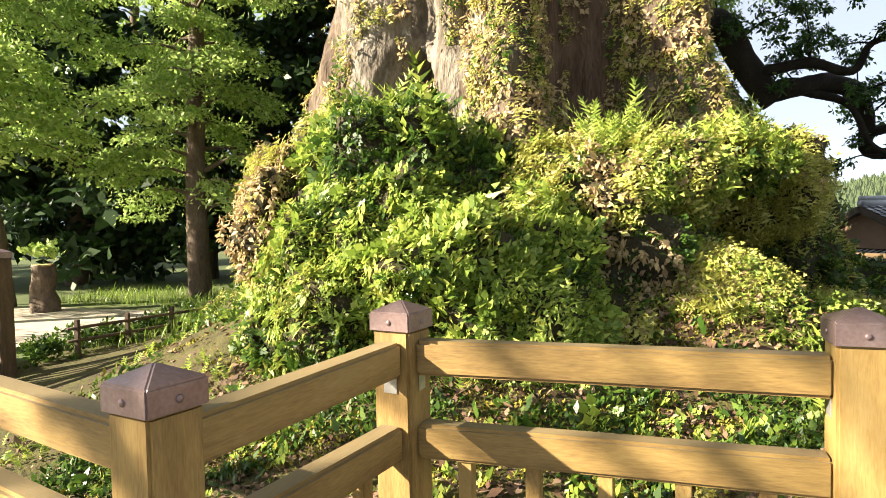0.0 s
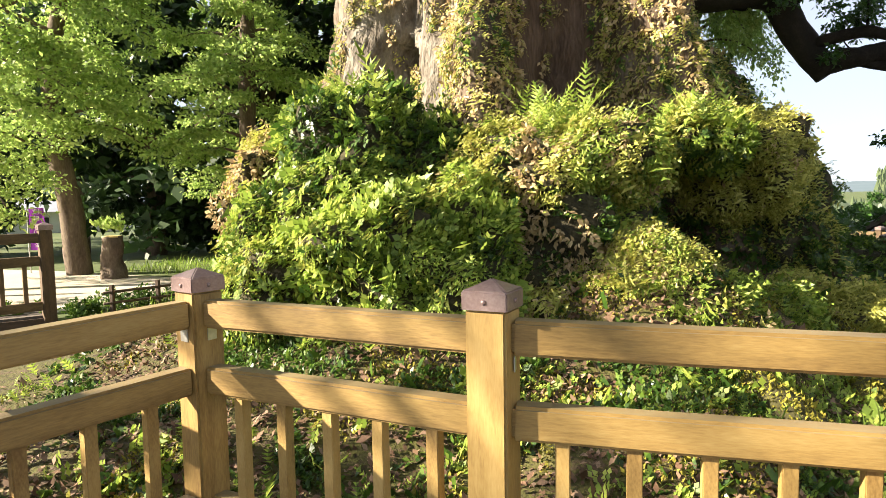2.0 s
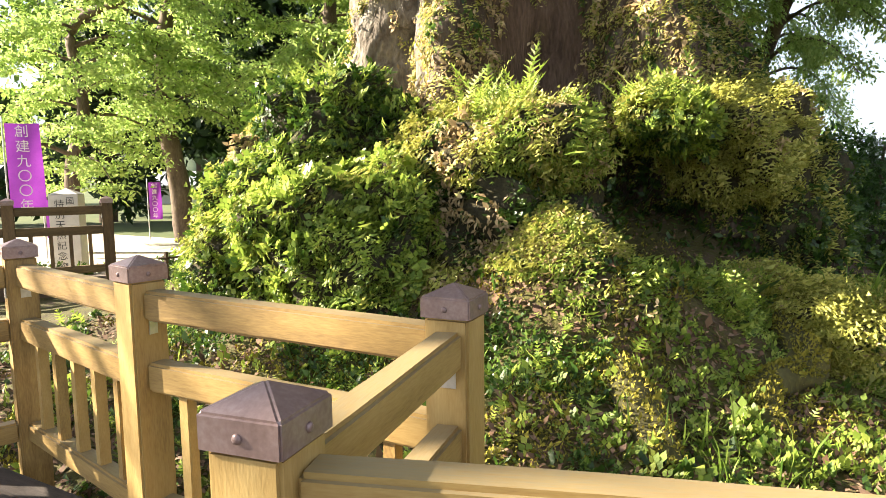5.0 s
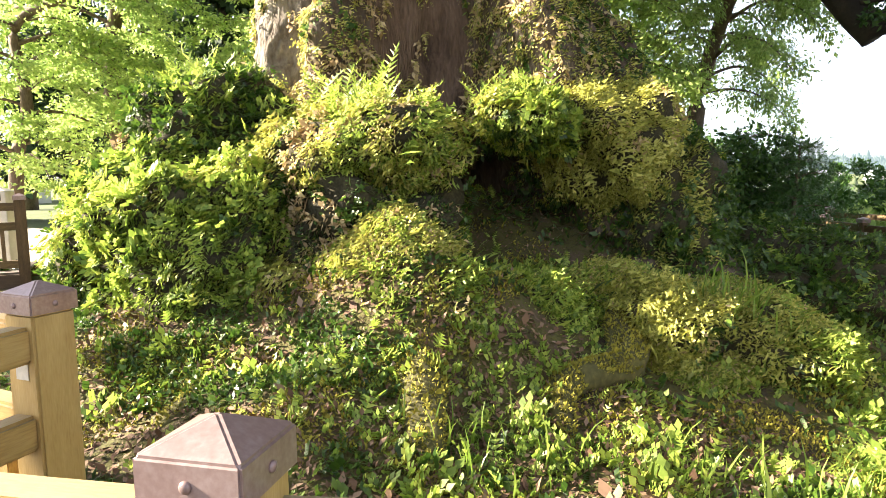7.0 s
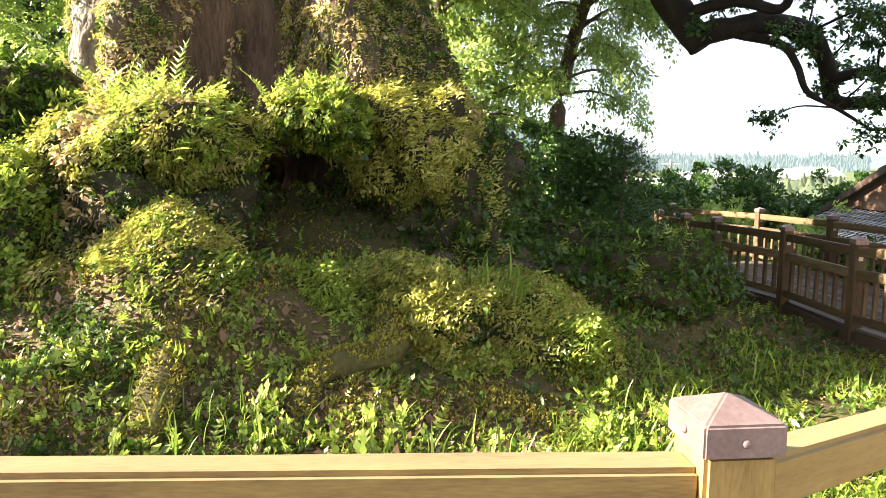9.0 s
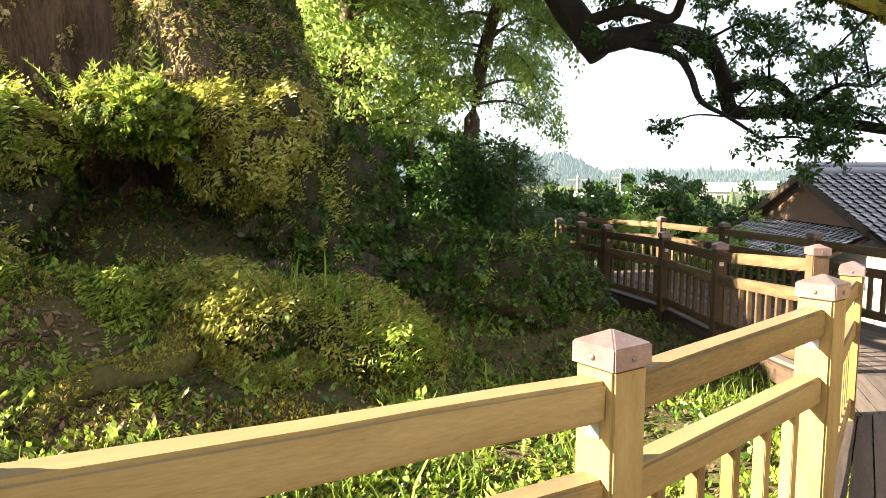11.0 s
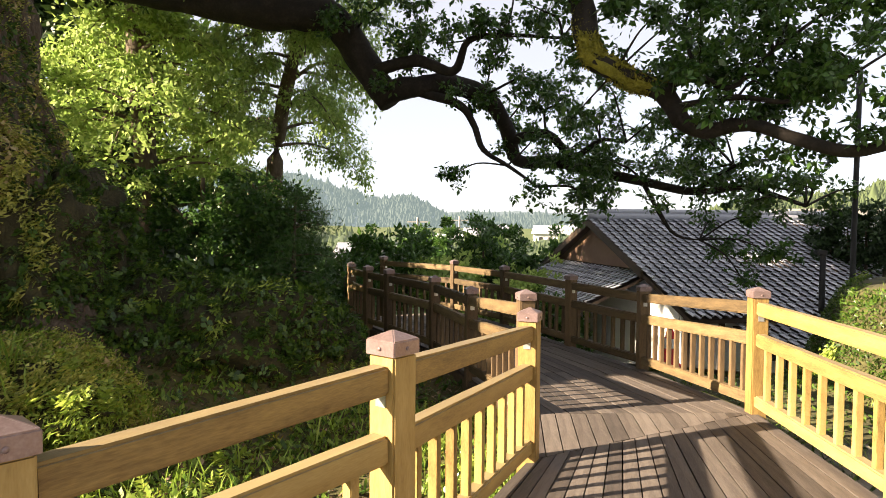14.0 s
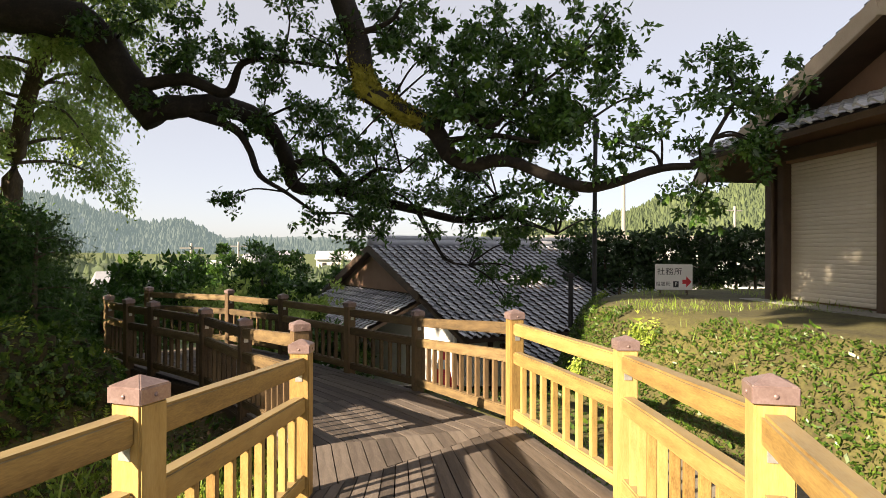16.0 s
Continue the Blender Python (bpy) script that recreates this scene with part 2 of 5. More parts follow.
def leaves(name, P, N, shape, size, material, rise=0.3, spread=0.9, hang=0.0, parent=None, face=0.0, out=0.6, **tags):
    """One mesh of leaves at points P, each growing along its normal N, turned towards up (rise), down (hang) or the light (face) and scattered."""
    n = len(P)
    sv, sf = shape
    ax = N * out + RNG.normal(0, spread * 0.5, (n, 3)) + np.array([0, 0, rise - hang])
    ax /= np.linalg.norm(ax, axis=1)[:, None] + 1e-9
    up = N + np.array([0, 0, 0.5]) + face * np.array(SUN) + RNG.normal(0, 0.35, (n, 3))
    side = np.cross(up, ax)
    side /= np.linalg.norm(side, axis=1)[:, None] + 1e-9
    nz = np.cross(ax, side)
    s = size * np.exp(RNG.normal(0, 0.28, n))
    V = P[:, None, :] + s[:, None, None] * (sv[None, :, 0, None] * ax[:, None, :] + sv[None, :, 1, None] * side[:, None, :] + sv[None, :, 2, None] * nz[:, None, :])
    F = sf[None] + (np.arange(n) * len(sv))[:, None, None]
    ob = new(name, quads_mesh(name, V.reshape(-1, 3), F.reshape(-1, sf.shape[1]), material))
    ob.parent = parent
    return tagged(ob, **tags)


def sample(ob, n, keep=None):
    """n points with normals, even over the faces of ob."""
    me = ob.data
    me.calc_loop_triangles()
    co = np.empty(len(me.vertices) * 3)
    me.vertices.foreach_get("co", co)
    co = co.reshape(-1, 3)
    tri = np.empty(len(me.loop_triangles) * 3, dtype=np.int32)
    me.loop_triangles.foreach_get("vertices", tri)
    a, b, c = (co[i] for i in tri.reshape(-1, 3).T)
    nor = np.cross(b - a, c - a)
    area = np.linalg.norm(nor, axis=1)
    if keep is not None:
        area = area * keep((a + b + c) / 3, nor / (area[:, None] + 1e-12))
    k = RNG.choice(len(area), n, p=area / area.sum())
    u, v = RNG.random(n), RNG.random(n)
    flip = u + v > 1
    u[flip], v[flip] = 1 - u[flip], 1 - v[flip]
    P = a[k] + u[:, None] * (b[k] - a[k]) + v[:, None] * (c[k] - a[k])
    N = nor[k] / (np.linalg.norm(nor[k], axis=1)[:, None] + 1e-12)
    return P, N


def patches(P, scale, level, seed=0.0):
    """Which points fall in the lush patches of a noise."""
    return np.array([noise.noise(Vector(p) * scale + Vector((seed, seed * 2, -seed))) for p in P]) > level


# ---- the ground ----
BUMPS = [  # x, y, height, radius across, radius along
    (0.6, 8.0, 1.5, 3.0, 2.6), (-1.0, 5.6, 0.5, 1.6, 1.3), (1.85, 5.1, 0.72, 0.55, 0.5), (2.2, 4.35, 0.42, 0.7, 0.5), (2.0, 3.4, 0.26, 0.75, 0.45),
    (3.55, 6.05, 0.42, 0.42, 0.5), (4.7, 6.7, 0.45, 0.8, 0.7), (5.2, 8.5, 0.9, 1.3, 1.0), (3.2, 7.6, 0.25, 1.2, 1.2), (0.3, 4.0, 0.35, 1.1, 0.6), (2.9, 5.3, 0.45, 0.6, 0.6), (2.35, 4.75, 0.32, 0.7, 0.45), (1.3, 4.5, 0.25, 0.7, 0.4),
    (6.2, 9.6, 0.5, 0.9, 0.9), (-0.9, 3.2, 0.1, 0.8, 0.6)]


def sigmoid(v):
    return 1 / (1 + math.exp(-max(-40.0, min(40.0, v))))


def ground(x, y):
    s = sigmoid((x - 4.9) * 1.3)
    z = -0.08 * (1 - s) - 0.52 * s
    near = max(0.0, min(1.0, (2.6 - y) / 1.6))
    z -= 0.35 * near
    far = sigmoid((y - 19 + 0.4 * x) * 0.6)
    east = sigmoid((x + 0.2 * y - 8.5) * 1.2)
    z -= far * east * 2.3
    for bx, by, h, rx, ry in BUMPS:
        d = ((x - bx) / rx) ** 2 + ((y - by) / ry) ** 2
        if d < 9:
            z += h * math.exp(-d)
    # level bank that carries the shuttered building
    d = math.hypot((x - 18.3) / 5.2, (y - 8.6) / (5.6 if y > 8.6 else 11.0)) - 1
    w = sigmoid(-(d * 5.4 + 0.12 * noise.noise(Vector((x, y, 2)))) * 7)
    z = z * (1 - w) + (0.62 + 0.03 * noise.noise(Vector((x * 1.5, y * 1.5, 8)))) * w
    if -3 < x < 9 and 1.5 < y < 12:
        z += 0.07 * noise.noise(Vector((x * 2.1, y * 2.1, 0.3))) + 0.03 * noise.noise(Vector((x * 6, y * 6, 4)))
    return z


def ground_sheet():
    def lines(lo, hi, step, far):
        inner = list(np.arange(lo, hi + 1e-6, step))
        out = [inner[-1] + g for g in far]
        return [inner[0] - g for g in reversed(far)] + inner + out
    far = [0.6, 1.5, 3, 6, 10, 16, 26, 45, 80, 150, 300, 700, 1800]
    xs, ys = lines(-6.0, 9.0, 0.125, [0.4 * k for k in range(1, 41)] + far[5:]), lines(-2.0, 12.0, 0.125, [0.5 * k for k in range(1, 13)] + far[4:])
    v = [(x, y, ground(x, y)) for y in ys for x in xs]
    w = len(xs)
    fc = [(j * w + i, j * w + i + 1, (j + 1) * w + i + 1, (j + 1) * w + i) for j in range(len(ys) - 1) for i in range(w - 1)]
    ob = grid_object("ground", v, fc, SOIL, label="mossy ground of soil and fallen leaves", category="ground", kind="structure")
    ob.data.materials.append(MEADOW)
    ob.data.materials.append(BANKM)
    ob.data.materials.append(PATHM)
    for p in ob.data.polygons:
        p.material_index = 3 if 10.3 < p.center.x < 12.75 and -8 < p.center.y < 7.2 else 2 if 10.2 < p.center.x < 26 and -4 < p.center.y < 15 else 1 if p.center.x > 26 or p.center.y > 12 or p.center.x < -12 or (p.center.x < -5 and p.center.y > 7) else 0
    return ob


GROUND = ground_sheet()


# ---- boardwalk ----
POST, RAISE = 0.135, 1.10   # post width; post height over the deck
LEFT = [(-0.58, 1.31, 1.20), (-0.14, 2.11, 1.225), (1.10, 1.71, 1.235), (2.40, 1.64, 1.21), (2.44, 0.72, 1.20), (3.70, 0.95, 1.212), (5.66, 1.72, 1.122), (6.68, 2.83, 1.02), (7.54, 3.88, 1.05), (8.39, 5.91, 0.88)]
INNER = [(8.52, 6.99, 0.90), (8.18, 9.16, 0.72), (7.75, 10.73, 0.72), (7.0, 12.2, 0.72), (6.58, 12.95, 0.72), (6.17, 13.92, 0.72)]
RIGHT = [(8.45, 1.25, 1.12), (9.60, 3.02, 1.08), (10.38, 4.95, 0.94), (10.52, 6.90, 0.94), (10.43, 9.66, 0.71), (9.82, 11.18, 0.72), (9.06, 13.38, 0.71), (8.19, 15.08, 0.71), (6.6, 16.6, 0.71)]
YARD = [(-4.6, 6.45, 1.28), (-5.3, 5.55, 1.28), (-6.5, 4.4, 1.28)]
ENTRY = [(-0.58, 1.31, 1.20), (-1.75, 2.05, 1.20), (-3.2, 2.9, 1.22)]


def cap_mesh():
    bm = bmesh.new()
    w, h, p = 0.152, 0.058, 0.036
    lo = [bm.verts.new((sx * w / 2, sy * w / 2, 0)) for sx, sy in ((-1, -1), (1, -1), (1, 1), (-1, 1))]
    hi = [bm.verts.new((sx * w / 2, sy * w / 2, h)) for sx, sy in ((-1, -1), (1, -1), (1, 1), (-1, 1))]
    top = bm.verts.new((0, 0, h + p))
    for i in range(4):
        j = (i + 1) % 4
        bm.faces.new((lo[i], lo[j], hi[j], hi[i]))
        bm.faces.new((hi[i], hi[j], top))
    bm.faces.new(lo[::-1])
    bmesh.ops.bevel(bm, geom=[e for e in bm.edges if min(v.co.z for v in e.verts) > 0.01 or max(v.co.z for v in e.verts) > 0.01], offset=0.004, segments=2, affect="EDGES")
    me = bpy.data.meshes.new("cap")
    bm.to_mesh(me)
    bm.free()
    me.materials.append(CAPM)
    return me


def stud_mesh():
    bm = bmesh.new()
    bmesh.ops.create_uvsphere(bm, u_segments=10, v_segments=6, radius=0.009)
    bmesh.ops.scale(bm, vec=(1, 1, 0.6), verts=bm.verts)
    me = bpy.data.meshes.new("bolt")
    bm.to_mesh(me)
    bm.free()
    me.shade_smooth()
    me.materials.append(CAPM)
    return me


CAP, STUD = cap_mesh(), stud_mesh()
POSTS = {False: box_mesh("post", POST, POST, 1.75, WOOD, 0.008), True: box_mesh("post", POST, POST, 1.75, OLDW_SHADED, 0.008)}
STICKS = {False: box_mesh("baluster", 0.046, 0.046, 1, WOOD, 0.003), True: box_mesh("baluster", 0.046, 0.046, 1, OLDW_SHADED, 0.003)}
PLATE = box_mesh("bracket", 0.05, 0.004, 0.05, STEEL)


def rail(name, a, b, wide, tall, material, parent):
    """A beam from a to b, a little rounded, with sides upright."""
    d = b - a
    ln = d.length
    bm = bmesh.new()
    box(bm, 0, 0, 0, ln, wide, tall, 0.011)
    cuts = [e for e in bm.edges if abs(e.calc_length() - ln) < 0.05]
    bmesh.ops.subdivide_edges(bm, edges=cuts, cuts=4)
    for v in bm.verts:
        v.co.z += 0.004 * noise.noise(Vector((v.co.x * 2 + a.x, a.y, v.co.y * 9)))
        v.co.y += 0.003 * noise.noise(Vector((v.co.x * 2 + a.y, v.co.z * 9, a.x)))
    ob = part(name, bm, material, parent)
    h = Vector((d.x, d.y, 0)).normalized()
    m = Matrix((h, Vector((-h.y, h.x, 0)), Vector((0, 0, 1)))).transposed().to_4x4()
    pitch = math.atan2(d.z, Vector((d.x, d.y)).length)
    ob.matrix_basis = Matrix.Translation((a + b) / 2) @ m @ Matrix.Rotation(-pitch, 4, "Y")
    return ob


def railing(name, pts, label, old=False, skip=(), first_post=True, group="boardwalk railings"):
    top = thing(name, label, "railing", group)
    # old picks the weathered timber that has shade in its colour
    wood, rw = (OLDW_SHADED, OLDR_SHADED) if old else (WOOD, RAILW)
    for i, (x, y, z) in enumerate(pts):
        if i == 0 and not first_post:
            continue
        prv, nxt = pts[max(0, i - 1)], pts[min(len(pts) - 1, i + 1)]
        # a post stands square to the rail that leaves it
        k = nxt if i == 0 else prv
        ang = math.atan2(y - k[1], x - k[0])
        post = shared("post", POSTS[old], pose(x, y, z - 0.094 - 0.875, 0, 0, math.degrees(ang) + 1.5 * math.sin(i * 7.1)), top)
        shared("cap", CAP, pose(0, 0, 0.875), post)
        for q in range(4):
            shared("bolt", STUD, pose(0, 0, 0.875 + 0.026) @ pose(0, 0, 0, 0, 0, 90 * q) @ pose(0.077, 0, 0, 0, 90, 0), post)
    for i in range(len(pts) - 1):
        if i in skip:
            continue
        a, b = Vector(pts[i]), Vector(pts[i + 1])
        h = (b - a).normalized() * 0.062
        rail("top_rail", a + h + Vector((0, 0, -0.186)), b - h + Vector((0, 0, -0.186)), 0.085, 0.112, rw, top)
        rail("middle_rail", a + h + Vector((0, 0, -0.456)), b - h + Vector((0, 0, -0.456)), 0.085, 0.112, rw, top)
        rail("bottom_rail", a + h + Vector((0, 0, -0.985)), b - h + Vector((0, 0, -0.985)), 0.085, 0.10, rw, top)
        n = max(2, round((b - a).length / 0.215) - 1)
        ang = math.degrees(math.atan2(b.y - a.y, b.x - a.x))
        for k in range(n):
            p = a.lerp(b, (k + 1) / (n + 1))
            shared("baluster", STICKS[old], pose(p.x, p.y, p.z - 0.725, 0, 0, ang) @ Matrix.Diagonal((1, 1, 0.47, 1)), top)
        for e, q in ((a + h, 1), (b - h, -1)):
            m = pose(0, 0, 0, 0, 0, ang)
            side = Vector((m[0][1], m[1][1], 0))
            shared("bracket", PLATE, Matrix.Translation(e + (b - a).normalized() * 0.008 * q + Vector((0, 0, -0.268))) @ m @ pose(0, 0, 0, 0, 0, 90), top)
    return top


railing("railing", LEFT, "golden timber railing with copper post caps")
railing("railing", INNER, "weathered brown timber railing along the lower boardwalk, darkened for shade", True)
railing("railing", RIGHT[:4], "sunlit timber railing with balusters and capped posts")
railing("railing", RIGHT[3:], "weathered brown timber railing facing the tiled house, darkened for shade", True, first_post=False)
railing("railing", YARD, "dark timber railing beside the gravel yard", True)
railing("railing", ENTRY, "golden timber railing leading off the platform", first_post=False)


def deck():
    base = thing("boardwalk", "grey weathered timber boardwalk with long deck boards", "boardwalk", kind="structure")
    drop = Vector((0, 0, -RAISE))
    sec = [(LEFT[i], r) for i, r in ((9, RIGHT[3]), (8, RIGHT[2]), (7, RIGHT[1]), (6, RIGHT[0]))][::-1]
    sec += [(INNER[0], RIGHT[3]), (INNER[1], RIGHT[4]), (INNER[2], RIGHT[5]), (INNER[3], RIGHT[6]), (INNER[5], RIGHT[7])]
    start = [((-0.2, 1.95, 1.2), (-0.9, -1.3, 1.2)), ((2.43, 1.63, 1.2), (2.6, -1.5, 1.2)), ((2.44, 0.72, 1.2), (2.75, -1.5, 1.2)), ((3.70, 0.95, 1.2), (4.5, -1.2, 1.2))]
    rows = start + sec
    for (a0, b0), (a1, b1) in zip(rows, rows[1:]):
        a0, b0, a1, b1 = (Vector(q) + drop for q in (a0, b0, a1, b1))
        if (a1 - a0).length < 0.3:
            continue
        n = max(6, round(((b0 - a0).length + (b1 - a1).length) / 2 / 0.145))
        for k in range(n):
            u0, u1 = k / n, (k + 1) / n
            p, q, r, s = a0.lerp(b0, u0), a0.lerp(b0, u1), a1.lerp(b1, u1), a1.lerp(b1, u0)
            c = (p + q + r + s) / 4
            bm = bmesh.new()
            vs = []
            lift = RNG.normal(0, 0.0015)
            for dz in (-0.035, 0.0):
                for w in (p, q, r, s):
                    e = w + (q - p).normalized() * (0.0055 if w in (p, s) else -0.0055)
                    e += (s - p).normalized() * (0.003 if w in (p, q) else -0.003)
                    vs.append(bm.verts.new(e + Vector((0, 0, dz + lift)) - c))
            bm.faces.new(vs[4:])
            bm.faces.new(vs[:4][::-1])
            for i in range(4):
                j = (i + 1) % 4
                bm.faces.new((vs[i], vs[j], vs[4 + j], vs[4 + i]))
            bmesh.ops.recalc_face_normals(bm, faces=bm.faces)
            d = (s - p)
            ang = math.atan2(d.y, d.x)
            bmesh.ops.rotate(bm, matrix=Matrix.Rotation(-ang, 3, "Z"), verts=bm.verts)
            ob = part("plank", bm, DECK, base)
            ob.matrix_basis = Matrix.Translation(c) @ Matrix.Rotation(ang, 4, "Z")
        # bearers under the boards
        for u in (0.0, 0.5, 1.0):
            x, y = a0.lerp(b0, u), a1.lerp(b1, u)
            z = Vector((0, 0, -0.135))
            rail("bearer", x + z, y + z, 0.09, 0.18, BEAM, base)
        rail("bearer", a1 + Vector((0, 0, -0.14)), b1 + Vector((0, 0, -0.14)), 0.09, 0.16, BEAM, base)


deck()


def yard_ramp():
    """The timber ramp behind the railing of the yard, on dark side beams."""
    base = thing("ramp", "weathered timber ramp with dark side beams beside the yard", "ramp", kind="structure")
    a, b = Vector((-4.6, 6.45, 0.16)), Vector((-6.5, 4.4, 0.16))
    w = Vector((-0.733, 0.68, 0)) * 1.3
    rail("side_beam", a + Vector((0, 0, -0.16)), b + Vector((0, 0, -0.16)), 0.09, 0.30, BEAM, base)
    rail("side_beam", a + w + Vector((0, 0, -0.16)), b + w + Vector((0, 0, -0.16)), 0.09, 0.30, BEAM, base)
    for k in range(9):
        o = w * ((k + 0.5) / 9)
        rail("plank", a + o, b + o, 0.135, 0.035, DECK, base)


yard_ramp()

# ---- the great tree ----
AXIS = (0.75, 9.5)


LEVELS = (1.0, 2.0, 3.0, 4.2, 6.5)
BUTTRESSES = [  # towards, half-width in degrees, how far each stands out at the LEVELS
    (195, 24, (0.65, 0.95, 0.90, 0.62, 0.4)), (229, 17, (0.5, 0.75, 0.92, 1.02, 0.8)), (266, 8.5, (1.0, 1.25, 1.32, 0.5, 0.2)), (252, 5, (0.3, 0.4, 0.42, 0.25, 0.1)), (282, 34, (0.25, 0.35, 0.42, 0.5, 0.5)),
    (308, 10, (0.55, 0.88, 1.0, 0.95, 0.8)), (329, 13, (1.05, 1.45, 1.0, 0.40, 0.2)), (354, 11, (0.5, 0.62, 0.42, 0.22, 0.1))]


def trunk_radius(a, z):
    """Radius of the trunk towards the angle a at height z, with buttresses."""
    r = 1.62 + 1.15 * math.exp(-(max(z, 0.2) - 1) / 1.3)
    d = math.degrees(a)
    for at, wide, out in BUTTRESSES:
        off = (d - at + 180) % 360 - 180
        r += float(np.interp(z, LEVELS, out)) * math.exp(-(off / wide) ** 2)
    x, y = math.cos(a), math.sin(a)
    r += 0.20 * noise.noise(Vector((x * 2.2 + 4, y * 2.2, z * 0.9))) + 0.16 * noise.noise(Vector((x * 5 + 2, y * 5, z * 1.6)))
    r += 0.11 * noise.noise(Vector((x * 9, y * 9, z * 1.2))) + 0.06 * noise.noise(Vector((x * 26, y * 26, z * 3)))
    return r


def trunk():
    top = thing("camphor_tree", "giant old camphor tree with a fern-covered trunk and buttress roots", "tree", at=(0, 0, 0))
    na, nz = 300, 130
    v, fc = [], []
    for j in range(nz + 1):
        z = -0.4 + 11.0 * j / nz
        for i in range(na):
            a = 2 * math.pi * i / na
            r = trunk_radius(a, z)
            # a hollow in the flank, and a dark cave between the roots
            for ha, hz, wa, wz, dep in ((math.radians(241), 2.95, 0.075, 0.36, 1.3), (math.radians(299), 0.75, 0.23, 1.1, 1.7)):
                da = (a - ha) / wa + 0.8 * noise.noise(Vector((a * 9, z * 1.6, hz))) + 0.4 * noise.noise(Vector((a * 40, z * 5, hz)))
                hz += 0.25 * noise.noise(Vector((a * 12, z, 7)))
                r -= dep * math.exp(-(da * da + ((z - hz) / wz) ** 2) ** 2)
            v.append((AXIS[0] + r * math.cos(a), AXIS[1] + r * math.sin(a), z))
    for j in range(nz):
        for i in range(na):
            k = (i + 1) % na
            fc.append((j * na + i, j * na + k, (j + 1) * na + k, (j + 1) * na + i))
    ob = grid_object("trunk", v, fc, BARK)
    ob.data.materials.append(PALEBARK)
    ob.data.materials.append(REDBARK)
    for f in ob.data.polygons:
        d = math.degrees(math.atan2(f.center.y - AXIS[1], f.center.x - AXIS[0])) % 360 + 5 * noise.noise(f.center * 0.9) + 4 * noise.noise(f.center * 4)
        f.material_index = 1 if 226 < d < 261 else 2 if 270 < d < 294 else 0
    ob.parent = top
    return top, ob


TREE, TRUNK = trunk()


def lump(c, r, seed, rough=0.34, material=UNDER):
    """A burl or root mass: an uneven body, swollen and pitted."""
    bm = bmesh.new()
    bmesh.ops.create_icosphere(bm, subdivisions=4, radius=1)
    for w in bm.verts:
        d = w.co.normalized()
        k = 1 + rough * noise.noise(d * 1.6 + Vector((seed, 0, 0))) + 0.7 * rough * noise.noise(d * 3.4 + Vector((0, seed, 0))) + 0.4 * rough * noise.noise(d * 8 + Vector((0, 0, seed)))
        w.co = Vector((d.x * r[0], d.y * r[1], d.z * r[2])) * k + Vector(c)
    return part("root_mass", bm, material, TREE, "root mass under ferns and moss", True)


def cover(body, n, mixture, keep=None, lift=0.012):
    """Plants on a body. mixture: (share, shape, size, material, label, rise, hang); noise gathers each kind into patches."""
    P, N = sample(body, n, keep)
    share = np.array([m[0] for m in mixture])
    field = np.stack([np.array([noise.noise(Vector(p) * 2.4 + Vector((17.0 * k, 3, 5))) for p in P]) for k in range(len(mixture))], 1)
    # dry and golden kinds favour faces to SUN, putting light into leaf colour
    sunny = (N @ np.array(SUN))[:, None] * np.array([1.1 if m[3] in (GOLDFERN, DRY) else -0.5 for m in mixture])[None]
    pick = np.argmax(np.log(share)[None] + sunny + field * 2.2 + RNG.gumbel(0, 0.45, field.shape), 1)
    bare = np.array([noise.noise(Vector(p) * 3.1 + Vector((5, 9, 2))) for p in P]) < -0.42
    # plants gather in cushions that stand out from the body, thin in the hollows between
    swell = np.array([noise.noise(Vector(p) * 4.2 + Vector((1, 7, 3))) + 0.5 * noise.noise(Vector(p) * 9.0) for p in P])
    P = P + N * (0.16 * np.clip(swell + 0.1, 0, 1))[:, None]
    bare |= (swell < -0.15) & (RNG.random(len(P)) < 0.6)
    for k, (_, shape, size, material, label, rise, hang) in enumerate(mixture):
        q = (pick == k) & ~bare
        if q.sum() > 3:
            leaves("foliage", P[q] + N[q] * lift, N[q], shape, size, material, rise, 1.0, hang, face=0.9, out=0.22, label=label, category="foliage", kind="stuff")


front = lambda c, n: (n[:, 1] < 0.4) * 1.0
F_GREEN = (FRONDLET, 0.088, FERN, "fresh green ferns on the roots", 0.35, 0.1)
F_GOLD = (FRONDLET, 0.084, GOLDFERN, "golden green ferns on the roots", 0.3, 0.15)
F_HANG = (FRONDLET, 0.088, GOLDFERN, "golden ferns hanging from the roots", 0.0, 0.7)
L_IVY = (SPRAY, 0.08, IVY, "green creeper leaves on the roots", 0.2, 0.1)
L_BUSH = (SPRAY, 0.10, FERN, "bright bush leaves growing from the roots", 0.35, 0.0)
L_TAN = (LEAF, 0.052, DRY, "dry tan creeper leaves on the roots", 0.0, 0.4)
L_SMALL = (LEAF, 0.038, IVY, "small round creeper leaves on the roots", 0.0, 0.2)
mix_of = lambda *rows: [(w, *kind) for w, kind in rows]

